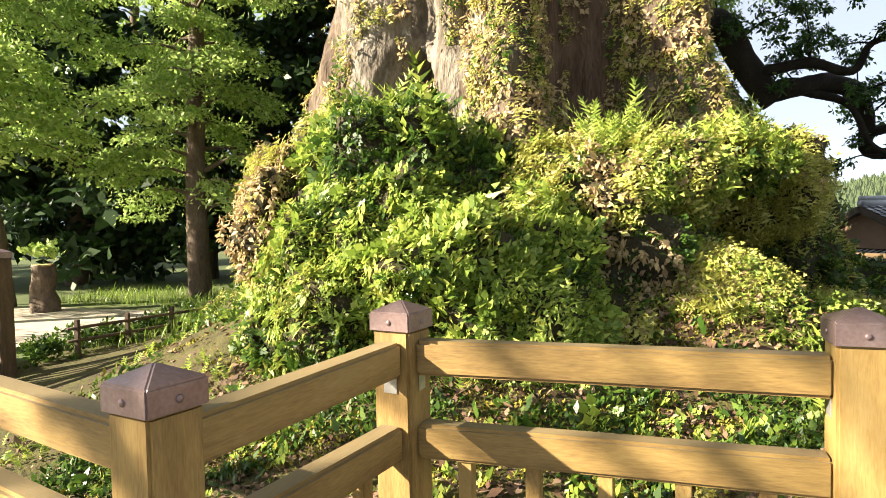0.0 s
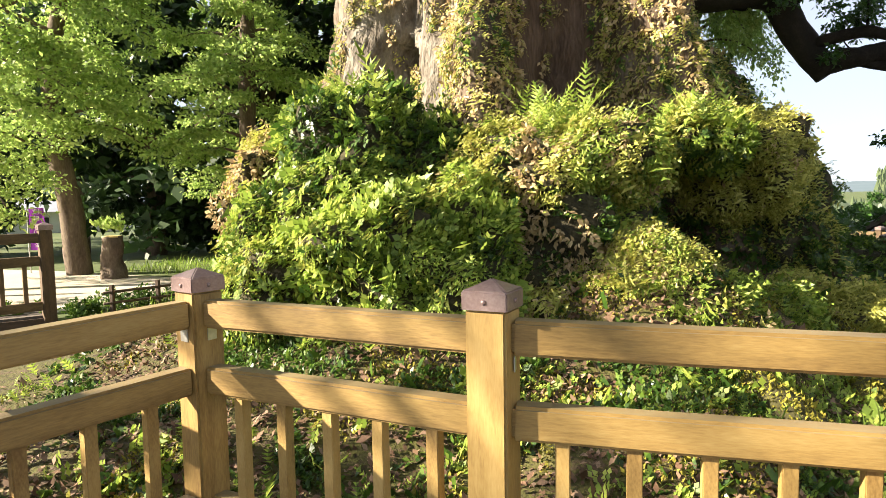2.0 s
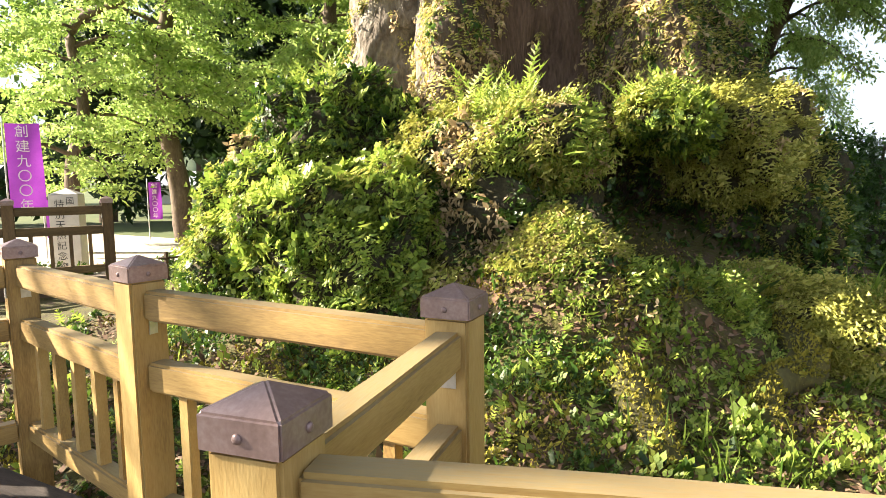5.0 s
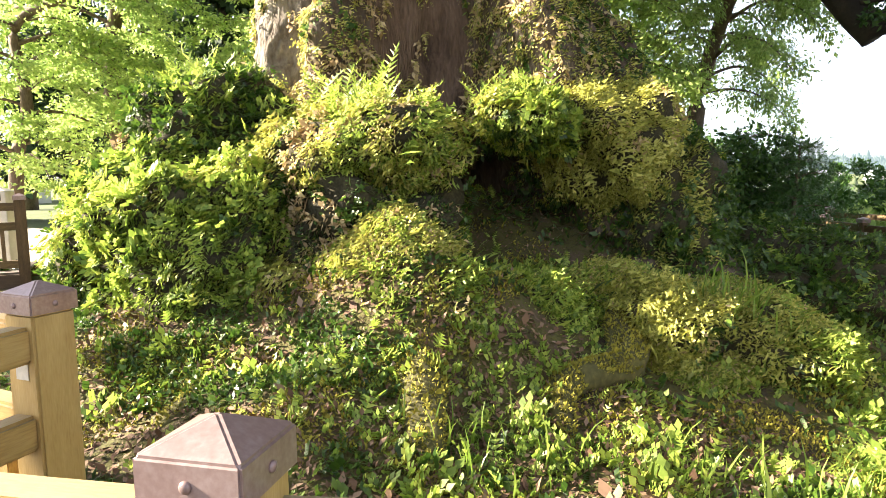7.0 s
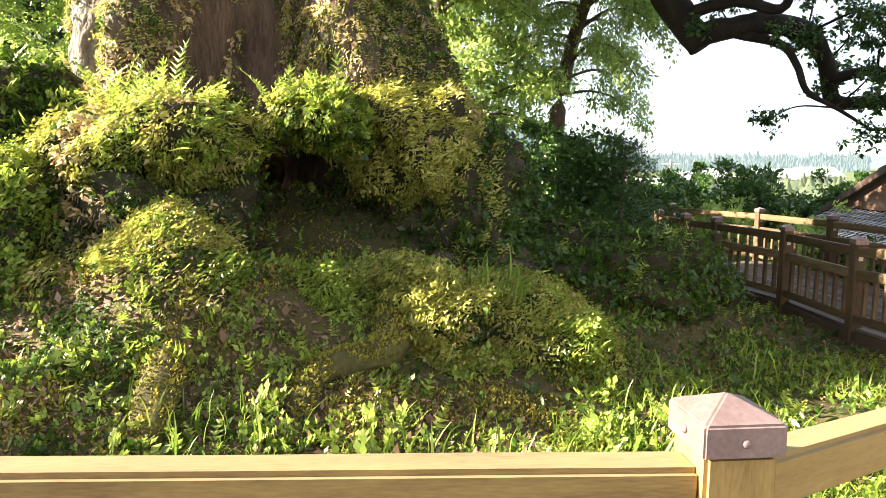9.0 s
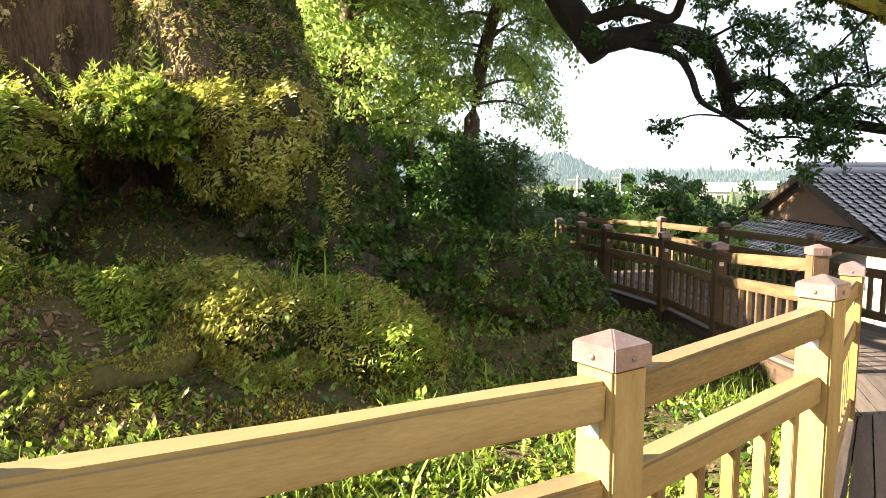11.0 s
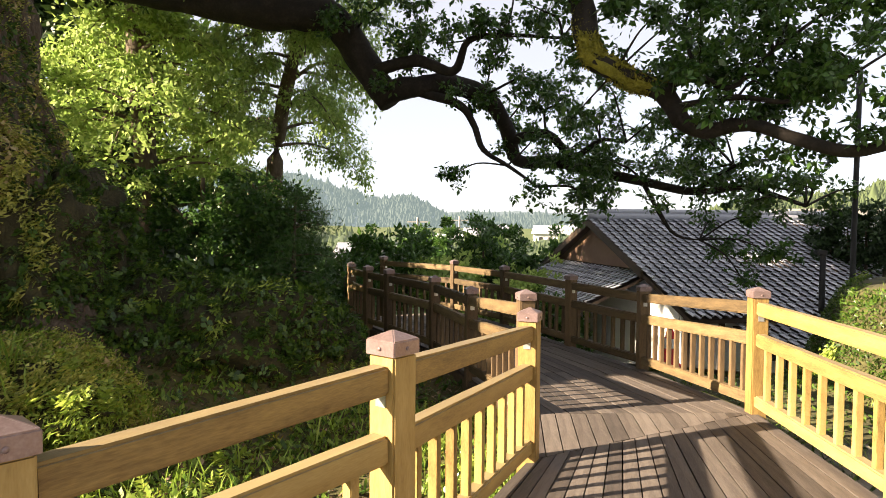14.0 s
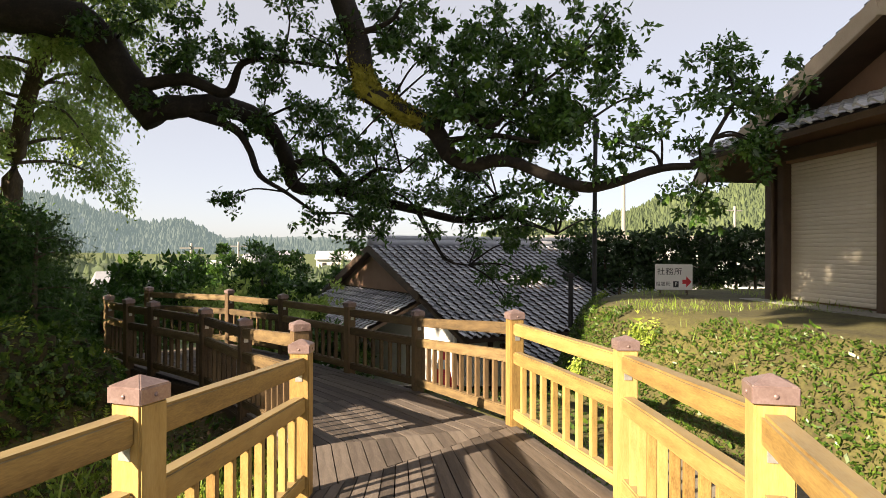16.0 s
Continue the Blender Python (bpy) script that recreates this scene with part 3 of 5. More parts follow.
MASSES = [  # place, radii, plants over each part of the mantle of roots, number of plants
    ((-0.4, 5.95, 1.35), (1.1, 1.1, 1.05), mix_of((6, L_IVY), (3, L_BUSH), (1, F_GREEN)), 13000),
    ((0.1, 4.85, 0.78), (1.0, 0.78, 0.82), mix_of((5, L_BUSH), (4, F_GREEN), (2, L_IVY), (1, F_GOLD)), 13000),
    ((-0.8, 5.05, 0.8), (0.72, 0.68, 0.82), mix_of((4, F_GREEN), (1, F_GOLD), (3, L_IVY), (2, L_BUSH)), 9000),
    ((-1.6, 6.45, 1.4), (0.5, 0.8, 0.72), mix_of((6, L_TAN), (2, F_GOLD)), 12000),
    ((-1.1, 7.1, 2.1), (0.6, 0.8, 0.55), mix_of((3, F_GOLD), (2, L_TAN), (2, F_GREEN)), 6000),
    ((1.3, 5.75, 1.64), (0.84, 0.84, 0.5), mix_of((4, F_GOLD), (3, L_TAN), (3, F_GREEN), (1, L_SMALL)), 15000),
    ((1.1, 5.65, 1.0), (0.98, 0.95, 0.75), mix_of((5, L_SMALL), (2, L_TAN), (2, L_IVY)), 15000),
    ((0.7, 5.3, 1.35), (0.4, 0.45, 0.5), mix_of((2, F_GOLD), (2, L_IVY), (1, L_TAN)), 5000),
    ((3.15, 7.38, 1.85), (0.72, 0.8, 0.5), mix_of((4, F_HANG), (3, F_GOLD), (1, L_TAN)), 12000),
    ((2.68, 6.4, 1.98), (0.36, 0.5, 0.2), mix_of((2, F_GOLD), (4, L_BUSH), (2, L_IVY)), 5500),
    ((3.85, 7.85, 0.95), (0.52, 0.8, 0.95), mix_of((3, F_HANG), (4, L_SMALL), (3, L_IVY)), 11000),
    ((3.8, 8.5, 1.0), (0.6, 0.8, 1.0), mix_of((4, L_IVY), (2, L_SMALL)), 7000),
    ((1.9, 5.0, 0.70), (0.52, 0.46, 0.38), mix_of((4, F_GOLD), (3, L_TAN), (3, L_SMALL)), 10000),
    ((1.1, 4.75, 0.45), (0.5, 0.4, 0.36), mix_of((3, F_GOLD), (2, L_TAN), (2, L_SMALL)), 5000),
    ((2.3, 4.75, 0.45), (0.5, 0.45, 0.38), mix_of((2, F_GREEN), (1, F_GOLD), (4, L_SMALL), (1, L_TAN)), 6000),
    ((2.95, 5.4, 0.30), (0.45, 0.45, 0.32), mix_of((5, F_GREEN), (1, F_GOLD), (2, L_IVY)), 5000),
    ((3.95, 5.78, 0.20), (0.50, 0.40, 0.34), mix_of((6, F_GOLD), (2, L_SMALL), (1, L_TAN)), 10000),
    ((4.65, 6.2, -0.02), (0.75, 0.45, 0.34), mix_of((3, F_GREEN), (2, F_GOLD), (4, L_SMALL)), 7500),
    ((5.2, 8.5, 0.1), (1.3, 1.1, 0.75), mix_of((6, L_IVY), (3, L_SMALL), (1, F_GREEN)), 13000),
    ((6.1, 9.3, -0.1), (0.8, 0.8, 0.6), mix_of((5, L_IVY), (2, L_SMALL)), 6000),
]
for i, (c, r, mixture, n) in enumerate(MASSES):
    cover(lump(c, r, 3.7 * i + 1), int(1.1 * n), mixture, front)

# creepers on the trunk: tan and golden bands with bark left bare between, green towards the foot
P, N = sample(TRUNK, 115000, lambda c, n: ((n[:, 1] < 0.3) & (c[:, 2] < 5.4)) * 1.0)
deg = np.degrees(np.arctan2(P[:, 1] - AXIS[1], P[:, 0] - AXIS[0])) % 360
band = 1.2 * np.exp(-((deg - 265) / 8) ** 2) + 1.6 * np.exp(-((deg - 309) / 13) ** 2) + 0.8 * np.exp(-((deg - 332) / 20) ** 2) + 0.9 * (P[:, 2] < 1.9) + 0.05
lush = np.array([noise.noise(Vector((p[0] * 2.2, p[1] * 2.2, p[2] * 0.9))) + 0.5 * noise.noise(Vector(p) * 6) for p in P]) * 0.6 + band > 0.24
chance = 0.6 * RNG.random(len(P)) + 0.2 + 0.55 * np.array([noise.noise(Vector(p) * 2.6 + Vector((3, 3, 8))) for p in P]) + 0.45 * (P[:, 2] < 2.0) + 0.25 * (deg > 318)
swell = np.array([noise.noise(Vector(p) * 5.0 + Vector((1, 7, 3))) for p in P])
P = P + N * (0.14 * np.clip(swell + 0.1, 0, 1))[:, None]
lush &= ~((deg > 284) & (deg < 308) & (P[:, 2] < 1.7))
lush &= (swell > -0.2) | (RNG.random(len(P)) < 0.35)
for sel, shape, size, material, label in ((chance < 0.45, LEAF, 0.06, DRY, "dry tan creeper leaves on the trunk"), ((chance >= 0.45) & (chance < 0.75), FRONDLET, 0.07, GOLDFERN, "golden creeper leaves on the trunk"), (chance >= 0.75, LEAF, 0.065, IVY, "green creeper leaves on the trunk")):
    k = sel & lush
    leaves("foliage", P[k] + N[k] * 0.015, N[k], shape, size, material, 0.0, 0.9, 0.5, face=0.9, out=0.15, label=label, category="foliage", kind="stuff")

# long-leaved tufts sprouting on the burls
for c, n, size in (((1.35, 5.5, 2.08), 70, 0.25), ((-0.5, 5.5, 2.28), 50, 0.27), ((2.6, 6.1, 2.1), 40, 0.25), ((4.2, 6.0, 0.42), 70, 0.24), ((4.5, 6.15, 0.3), 50, 0.24)):
    q = RNG.normal(0, 1, (n, 3)) * (0.2, 0.16, 0.06) + c
    leaves("tuft", q, np.tile((0, -0.2, 1.0), (n, 1)), BLADE if size < 0.25 else FEATHER, size, GRASS if size < 0.25 else FERN, 1.0, 0.9, label="arching green tuft growing on the roots", category="plant", kind="stuff")

MOUNDS = ((1.95, 4.9, 0.55, 0.5), (3.95, 5.85, 0.75, 0.6), (4.7, 6.4, 0.8, 0.5))   # sunny mounds that carry golden ferns; part of their sunlight is in that colour


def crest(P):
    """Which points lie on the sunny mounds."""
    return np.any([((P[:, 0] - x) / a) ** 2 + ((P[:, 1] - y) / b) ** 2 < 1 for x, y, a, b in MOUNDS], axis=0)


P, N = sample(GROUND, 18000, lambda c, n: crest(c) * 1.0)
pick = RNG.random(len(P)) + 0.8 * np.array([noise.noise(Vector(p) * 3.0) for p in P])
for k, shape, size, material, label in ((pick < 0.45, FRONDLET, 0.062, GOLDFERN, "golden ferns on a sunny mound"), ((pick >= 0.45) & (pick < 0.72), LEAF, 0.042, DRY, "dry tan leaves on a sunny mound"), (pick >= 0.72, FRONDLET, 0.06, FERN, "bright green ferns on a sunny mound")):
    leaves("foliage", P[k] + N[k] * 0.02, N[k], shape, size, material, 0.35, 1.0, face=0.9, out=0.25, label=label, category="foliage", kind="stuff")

# plants of the forest floor
P, N = sample(GROUND, 62000, lambda c, n: ((c[:, 0] > -3.2) & (c[:, 0] < 8.2) & (c[:, 1] > 2.0) & (c[:, 1] < 11)) * 1.0)
lush = patches(P, 1.3, 0.0) | ((P[:, 0] > 4.8) & patches(P, 1.6, -0.25, 2.0))
k = lush & ~crest(P) & (RNG.random(len(P)) < 0.36)
leaves("ground_cover", P[k], N[k], TRIO, 0.075, IVY, 0.3, face=0.5, out=0.2, label="low creeping plants on the forest floor", category="plants", kind="stuff")
k = patches(P, 1.2, 0.06, 5.0) & (RNG.random(len(P)) < 0.12)
leaves("ferns", P[k], N[k], FROND, 0.09, FERN, 0.6, label="small green ferns on the forest floor", category="ferns", kind="stuff")
k = RNG.random(len(P)) < 0.3
leaves("fallen_leaves", P[k] + np.array([0, 0, 0.012]), N[k], LEAF, 0.045, BROWNLEAF, -0.3, 1.4, out=0.1, label="dry brown leaves lying on the soil", category="leaves", kind="stuff")
k = patches(P, 0.8, 0.02, 9.0) & (P[:, 0] > 2.6) & (P[:, 1] < 3.2 + 0.22 * P[:, 0]) & (RNG.random(len(P)) < 0.04)
leaves("grass", P[k], N[k], BLADE, 0.26, GRASS, 1.3, 0.7, label="tufts of long green grass", category="grass", kind="stuff")
# yellow moss cushions on the roots
k = patches(P, 1.7, 0.28, 13.0)
leaves("moss", P[k] + np.array([0, 0, 0.006]), N[k], LEAF, 0.03, MOSS, 0.4, 1.2, label="yellow moss on the roots and soil", category="moss", kind="stuff")
P, N = sample(GROUND, 60000, lambda c, n: ((c[:, 0] > -1.5) & (c[:, 0] < 5.5) & (c[:, 1] > 2.2) & (c[:, 1] < 6.5)) * 1.0)
k = patches(P, 1.7, 0.1, 13.0)
leaves("moss", P[k] + np.array([0, 0, 0.006]), N[k], LEAF, 0.028, MOSS, 0.4, 1.2, label="yellow moss on the roots and soil", category="moss", kind="stuff")
k = patches(P, 1.9, 0.05, 21.0) & (RNG.random(len(P)) < np.where(P[:, 0] > 2.7, 0.22, 0.09))
leaves("ground_cover", P[k], N[k], SPRAY, 0.085, FERN, 0.6, face=0.5, out=0.2, label="small bright weeds on the roots", category="plants", kind="stuff")

# lit grass and weeds beside the ramp
P, N = sample(GROUND, 16000, lambda c, n: ((c[:, 0] > 5.0) & (c[:, 0] < 8.6) & (c[:, 1] > 3.0) & (c[:, 1] < 8.0)) * 1.0)
k = patches(P, 1.0, -0.1, 51.0) & (RNG.random(len(P)) < 0.6)
leaves("ground_cover", P[k], N[k], TRIO, 0.065, GRASS, 0.5, 1.1, face=0.5, out=0.3, label="bright weeds beside the ramp", category="plants", kind="stuff")
k = patches(P, 1.0, 0.0, 51.0) & (RNG.random(len(P)) < 0.16)
leaves("grass", P[k], N[k], BLADE, 0.15, GRASS, 1.2, 0.9, label="short grass beside the ramp", category="grass", kind="stuff")

# small round leaves and litter that carpet the slope below the knob
P, N = sample(GROUND, 70000, lambda c, n: ((c[:, 0] > -2.5) & (c[:, 0] < 5.0) & (c[:, 1] > 2.1) & (c[:, 1] < 6.2)) * 1.0)
k = patches(P, 1.5, 0.2, 41.0) & (P[:, 1] < 4.7) & ~crest(P)
leaves("ground_cover", P[k] + np.array([0, 0, 0.02]), N[k], LEAF, 0.042, IVY, 0.2, 1.1, face=0.5, out=0.2, label="small dark creeper leaves on the slope", category="plants", kind="stuff")
k = ~k & (P[:, 1] < 4.9) & (RNG.random(len(P)) < 0.3)
leaves("fallen_leaves", P[k] + np.array([0, 0, 0.014]), N[k], LEAF, 0.05, BROWNLEAF, -0.2, 1.5, out=0.1, label="dry brown leaves caught on the slope", category="leaves", kind="stuff")

# sunlit weeds and grass below the railing
P, N = sample(GROUND, 22000, lambda c, n: ((c[:, 0] > 2.4) & (c[:, 0] < 9.0) & (c[:, 1] > 1.9) & (c[:, 1] < 4.2 + 0.35 * (c[:, 0] - 4))) * 1.0)
k = patches(P, 1.1, -0.15, 31.0) & (RNG.random(len(P)) < 0.32)
leaves("ground_cover", P[k], N[k], SPRAY, 0.06, GRASS, 0.7, 1.1, face=0.5, out=0.2, label="lush weeds in the sun below the railing", category="plants", kind="stuff")
k = patches(P, 0.9, 0.06, 37.0) & (RNG.random(len(P)) < 0.05)
leaves("grass", P[k], N[k], BLADE, 0.21, GRASS, 1.4, 0.6, label="long grass blades below the railing", category="grass", kind="stuff")

# ---- trees around ----
def tube(name, pts, radii, material, parent, label="", sides=12, knots=0.08):
    """A tapered, uneven round limb through pts."""
    P = [Vector(p) for p in pts]
    fine, rad = [], []
    for i in range(len(P) - 1):
        a, b, c, d = P[max(0, i - 1)], P[i], P[i + 1], P[min(len(P) - 1, i + 2)]
        for k in range(5):
            u = k / 5
            fine.append(0.5 * ((2 * b) + (c - a) * u + (2 * a - 5 * b + 4 * c - d) * u * u + (3 * b - a - 3 * c + d) * u ** 3))
            rad.append(radii[i] * (1 - u) + radii[i + 1] * u)
    fine.append(P[-1])
    rad.append(radii[-1])
    v, fc = [], []
    for j, p in enumerate(fine):
        t = (fine[min(j + 1, len(fine) - 1)] - fine[max(j - 1, 0)]).normalized()
        x = t.orthogonal().normalized() if abs(t.z) > 0.95 else t.cross(Vector((0, 0, 1))).normalized()
        y = t.cross(x)
        for i in range(sides):
            a = 2 * math.pi * i / sides
            d = x * math.cos(a) + y * math.sin(a)
            r = rad[j] * (1 + knots * 2 * noise.noise(p * 2.3 + d * 0.8) + knots * noise.noise(p * 6 + d * 2))
            v.append(p + d * r)
    for j in range(len(fine) - 1):
        for i in range(sides):
            k = (i + 1) % sides
            fc.append((j * sides + i, j * sides + k, (j + 1) * sides + k, (j + 1) * sides + i))
    v += [fine[0], fine[-1]]
    n = len(v)
    for i in range(sides):
        k = (i + 1) % sides
        fc.append((n - 2, k, i))
        fc.append((n - 1, (len(fine) - 1) * sides + i, (len(fine) - 1) * sides + k))
    ob = grid_object(name, v, fc, material)
    ob.parent = parent
    return tagged(ob, label)


def clump_points(clumps, per, flat=0.6, sub=9):
    """Points of uneven leaf clumps: loose tufts and strays, with their outward ways."""
    P, N = [], []
    for x, y, z, r in clumps:
        c = np.array((x, y, z))
        total = per * (r / 0.6) ** 2
        for k in range(sub):
            o = RNG.normal(0, 0.55, 3) * r * np.array((1, 1, flat))
            s = r * RNG.uniform(0.12, 0.42)
            n = max(4, int(total / sub * RNG.uniform(0.4, 1.5)))
            q = RNG.normal(0, 1, (n, 3))
            q /= np.linalg.norm(q, axis=1)[:, None]
            P.append(c + o + q * s * RNG.uniform(0.15, 1.25, (n, 1)) * np.array((1, 1, flat)))
            N.append(q)
    return np.concatenate(P), np.concatenate(N)


def twigs(clumps, material, parent, starts, r0=0.035, every=1):
    """A curved limb from the wood to each clump."""
    for i, (x, y, z, r) in enumerate(clumps):
        if i % every:
            continue
        c = Vector((x, y, z))
        s = min(starts, key=lambda q: (Vector(q) - c).length + 1.2 * max(0, q[2] - z))
        s = Vector(s)
        m = s.lerp(c, 0.55) + Vector((RNG.normal(0, 0.1), RNG.normal(0, 0.1), 0.12 * (c - s).length))
        tube("limb", [s, m, c, c + (c - m).normalized() * r * 0.6], [r0, r0 * 0.75, r0 * 0.5, r0 * 0.2], material, parent, sides=7)


def tree(label, trunk_pts, radii, clumps, leaf, size, per, bark=DARKBARK, shape=SPRAY, flat=0.6, hang=0.15, rise=0.1, name="tree", sub=9, limb=0.035):
    top = thing(name, label, "tree", "trees round the old camphor")
    tube("trunk", trunk_pts, radii, bark, top, knots=0.07, sides=16)
    twigs(clumps, bark, top, [p for p in trunk_pts if p[2] > 0.8], limb)
    P, N = clump_points(clumps, per, flat, sub)
    leaves("crown", P, N, shape, size, leaf, rise, 1.0, hang, parent=top)
    return top


def puffs(n, lo, hi, r0, r1):
    return [(*(RNG.uniform(lo, hi)), RNG.uniform(r0, r1)) for _ in range(n)]


# gnarled roots that break the soil below the knob, with yellow moss along their backs
for pts, radii in (([(1.75, 5.0, 0.5), (1.45, 4.45, 0.30), (1.25, 3.9, 0.12), (1.3, 3.2, -0.02), (1.1, 2.6, -0.3)], [0.26, 0.20, 0.16, 0.11, 0.05]),
                   ([(2.15, 5.05, 0.45), (2.2, 4.6, 0.32), (2.6, 4.0, 0.16), (2.9, 3.4, -0.05), (3.4, 2.9, -0.3)], [0.24, 0.19, 0.15, 0.10, 0.05]),
                   ([(1.0, 4.7, 0.35), (0.7, 4.1, 0.20), (0.2, 3.6, 0.06), (-0.3, 3.0, -0.1)], [0.2, 0.16, 0.12, 0.06]),
                   ([(3.6, 5.6, 0.25), (3.7, 5.1, 0.12), (3.4, 4.5, 0.02), (3.6, 3.9, -0.2)], [0.2, 0.16, 0.11, 0.05]),
                   ([(2.5, 5.3, 0.4), (2.95, 4.9, 0.2), (3.0, 4.4, 0.05), (2.8, 3.8, -0.2)], [0.18, 0.14, 0.1, 0.04])):
    ob = tube("surface_root", pts, radii, BANKM, TREE, "gnarled root breaking the soil", sides=18, knots=0.2)
    P, N = sample(ob, 2600, lambda c, n: (n[:, 2] > 0.35) * 1.0)
    k = patches(P, 2.6, -0.12, 4.0)
    leaves("moss", P[k] + N[k] * 0.004, N[k], LEAF, 0.026, MOSS, 0.4, 1.2, label="yellow moss on a root", category="moss", kind="stuff")

def along(pts, z):
    """The place on a trunk at the height z."""
    for p, q in zip(pts, pts[1:]):
        if q[2] >= z:
            return Vector(p).lerp(Vector(q), max(0.0, (z - p[2]) / (q[2] - p[2])))
    return Vector(pts[-1])


def layered_tree(label, trunk_pts, radii, low, high, limbs, reach, leaf, size, per, bark=DARKBARK, shape=LEAF, droop=0.15, spread=(0.26, 0.10), hang=0.15, rise=0.1, name="tree", knots=7, thick=0.05):
    """A trunk with limbs spaced up it; side twigs along each limb carry flat tufts of leaves."""
    top = thing(name, label, "tree", "trees round the old camphor")
    tube("trunk", trunk_pts, radii, bark, top, knots=0.09, sides=16)
    P, N = [], []
    for i in range(limbs):
        u = (i + RNG.random()) / limbs
        s = along(trunk_pts, low + (high - low) * u)
        az = 2.4 * i + RNG.normal(0, 0.35)
        ln = (reach[0] + (reach[1] - reach[0]) * u) * RNG.uniform(0.65, 1.25)
        d = Vector((math.cos(az), math.sin(az), 0))
        w = Vector((-d.y, d.x, 0))
        lift = RNG.uniform(0.05, 0.35)
        bend = w * ln * RNG.normal(0, 0.12)
        line = [s, s + d * ln * 0.35 + Vector((0, 0, lift * ln * 0.5)) + bend * 0.6, s + d * ln * 0.7 + Vector((0, 0, lift * ln * 0.55 - droop * ln * 0.3)) + bend, s + d * ln + Vector((0, 0, lift * ln * 0.4 - droop * ln)) + bend * 1.2]
        r = thick * (0.5 + 0.5 * ln / reach[0])
        tube("limb", line, [r, r * 0.65, r * 0.4, r * 0.15], bark, top, sides=6)
        for k in range(knots):
            v = 0.3 + 0.7 * (k + RNG.random()) / knots
            j = min(2, int(v * 3))
            c = line[j].lerp(line[j + 1], v * 3 - j)
            for side in (-1, 1):
                t = w * side * ln * RNG.uniform(0.05, 0.38) * (1.15 - 0.7 * v) + d * ln * RNG.uniform(0, 0.12) + Vector((0, 0, -droop * 0.3 * ln * RNG.random()))
                n = int(per * RNG.uniform(0.5, 1.5))
                o = RNG.normal(0, 1, (n, 3)) * np.array((spread[0], spread[0], spread[1])) * RNG.uniform(0.5, 1.2) + RNG.random((n, 1)) * np.array(t) * 0.6
                P.append(np.array(c + t * 0.4) + o)
                N.append(o / (np.linalg.norm(o, axis=1)[:, None] + 1e-6))
    leaves("crown", np.concatenate(P), np.concatenate(N), shape, size, leaf, rise, 1.0, hang, parent=top)
    return top


# ginkgo with layered pale green sprays beside the yard
layered_tree("slender tree with layered fresh green foliage", [(-5.6, 13.8, -0.2), (-5.55, 13.7, 2.5), (-5.4, 13.6, 5.0), (-5.3, 13.6, 7.0)], [0.24, 0.2, 0.17, 0.06],
             1.7, 6.9, 32, (2.4, 1.7), TREELEAF, 0.09, 70, droop=0.22, spread=(0.19, 0.06))
layered_tree("tall tree with rough brown trunk and feathery leaves", [(-8.96, 12.42, -0.2), (-9.05, 12.33, 1.53), (-9.14, 12.14, 2.95), (-9.09, 12.11, 4.45), (-8.8, 12.11, 5.66), (-8.7, 12.2, 7.2)], [0.27, 0.23, 0.2, 0.17, 0.14, 0.06],
             2.6, 7.1, 24, (2.6, 1.8), TREELEAF, 0.10, 60, droop=0.3, spread=(0.2, 0.08))
layered_tree("crooked leaning tree with dark bark", [(-9.5, 9.75, -0.2), (-9.56, 9.88, 1.72), (-9.4, 10.07, 2.68), (-9.37, 10.07, 3.51), (-9.5, 10.02, 4.44), (-9.15, 10.11, 4.88), (-8.33, 10.27, 5.12), (-7.5, 10.56, 5.6)], [0.17, 0.14, 0.13, 0.11, 0.1, 0.09, 0.08, 0.04],
             1.5, 5.5, 20, (2.0, 1.5), TREELEAF, 0.095, 55, droop=0.3, spread=(0.2, 0.08))

# dark evergreens behind the yard, with lighter woods behind them
for bx, by, ht, low in ((-4.2, 19.5, 10, 0.5), (-7.3, 18.5, 10, 0.5), (-10.4, 17.4, 9, 0.4), (-13.4, 18.0, 10, 2.4), (-17.5, 17.5, 8, 0.8), (-1.4, 19.5, 11, 0.5), (-20.5, 14.0, 8, 1.0)):
    layered_tree("dark evergreen tree behind the yard", [(bx, by, -0.2), (bx + 0.15, by, ht * 0.5), (bx, by + 0.1, ht)], [0.32, 0.22, 0.05], low, ht * 0.97, 40, (2.3, 0.9), DARKLEAF, 0.30, 20, shape=LEAF, droop=0.3, spread=(0.26, 0.13), name="evergreen_tree", thick=0.06)
for bx, by, ht in ((-8.5, 26, 14), (-13, 27, 13), (-3.5, 27, 14), (-19, 25, 12), (-25, 21, 12)):
    layered_tree("tall broad-leaved tree in the woods behind", [(bx, by, -0.3), (bx + 0.4, by, ht * 0.4), (bx - 0.3, by, ht * 0.7), (bx, by, ht)], [0.4, 0.3, 0.2, 0.06], 3.0, ht * 0.97, 20, (3.4, 2.4), MIDLEAF, 0.30, 22, shape=LEAF, droop=0.1, spread=(0.5, 0.25), thick=0.1)

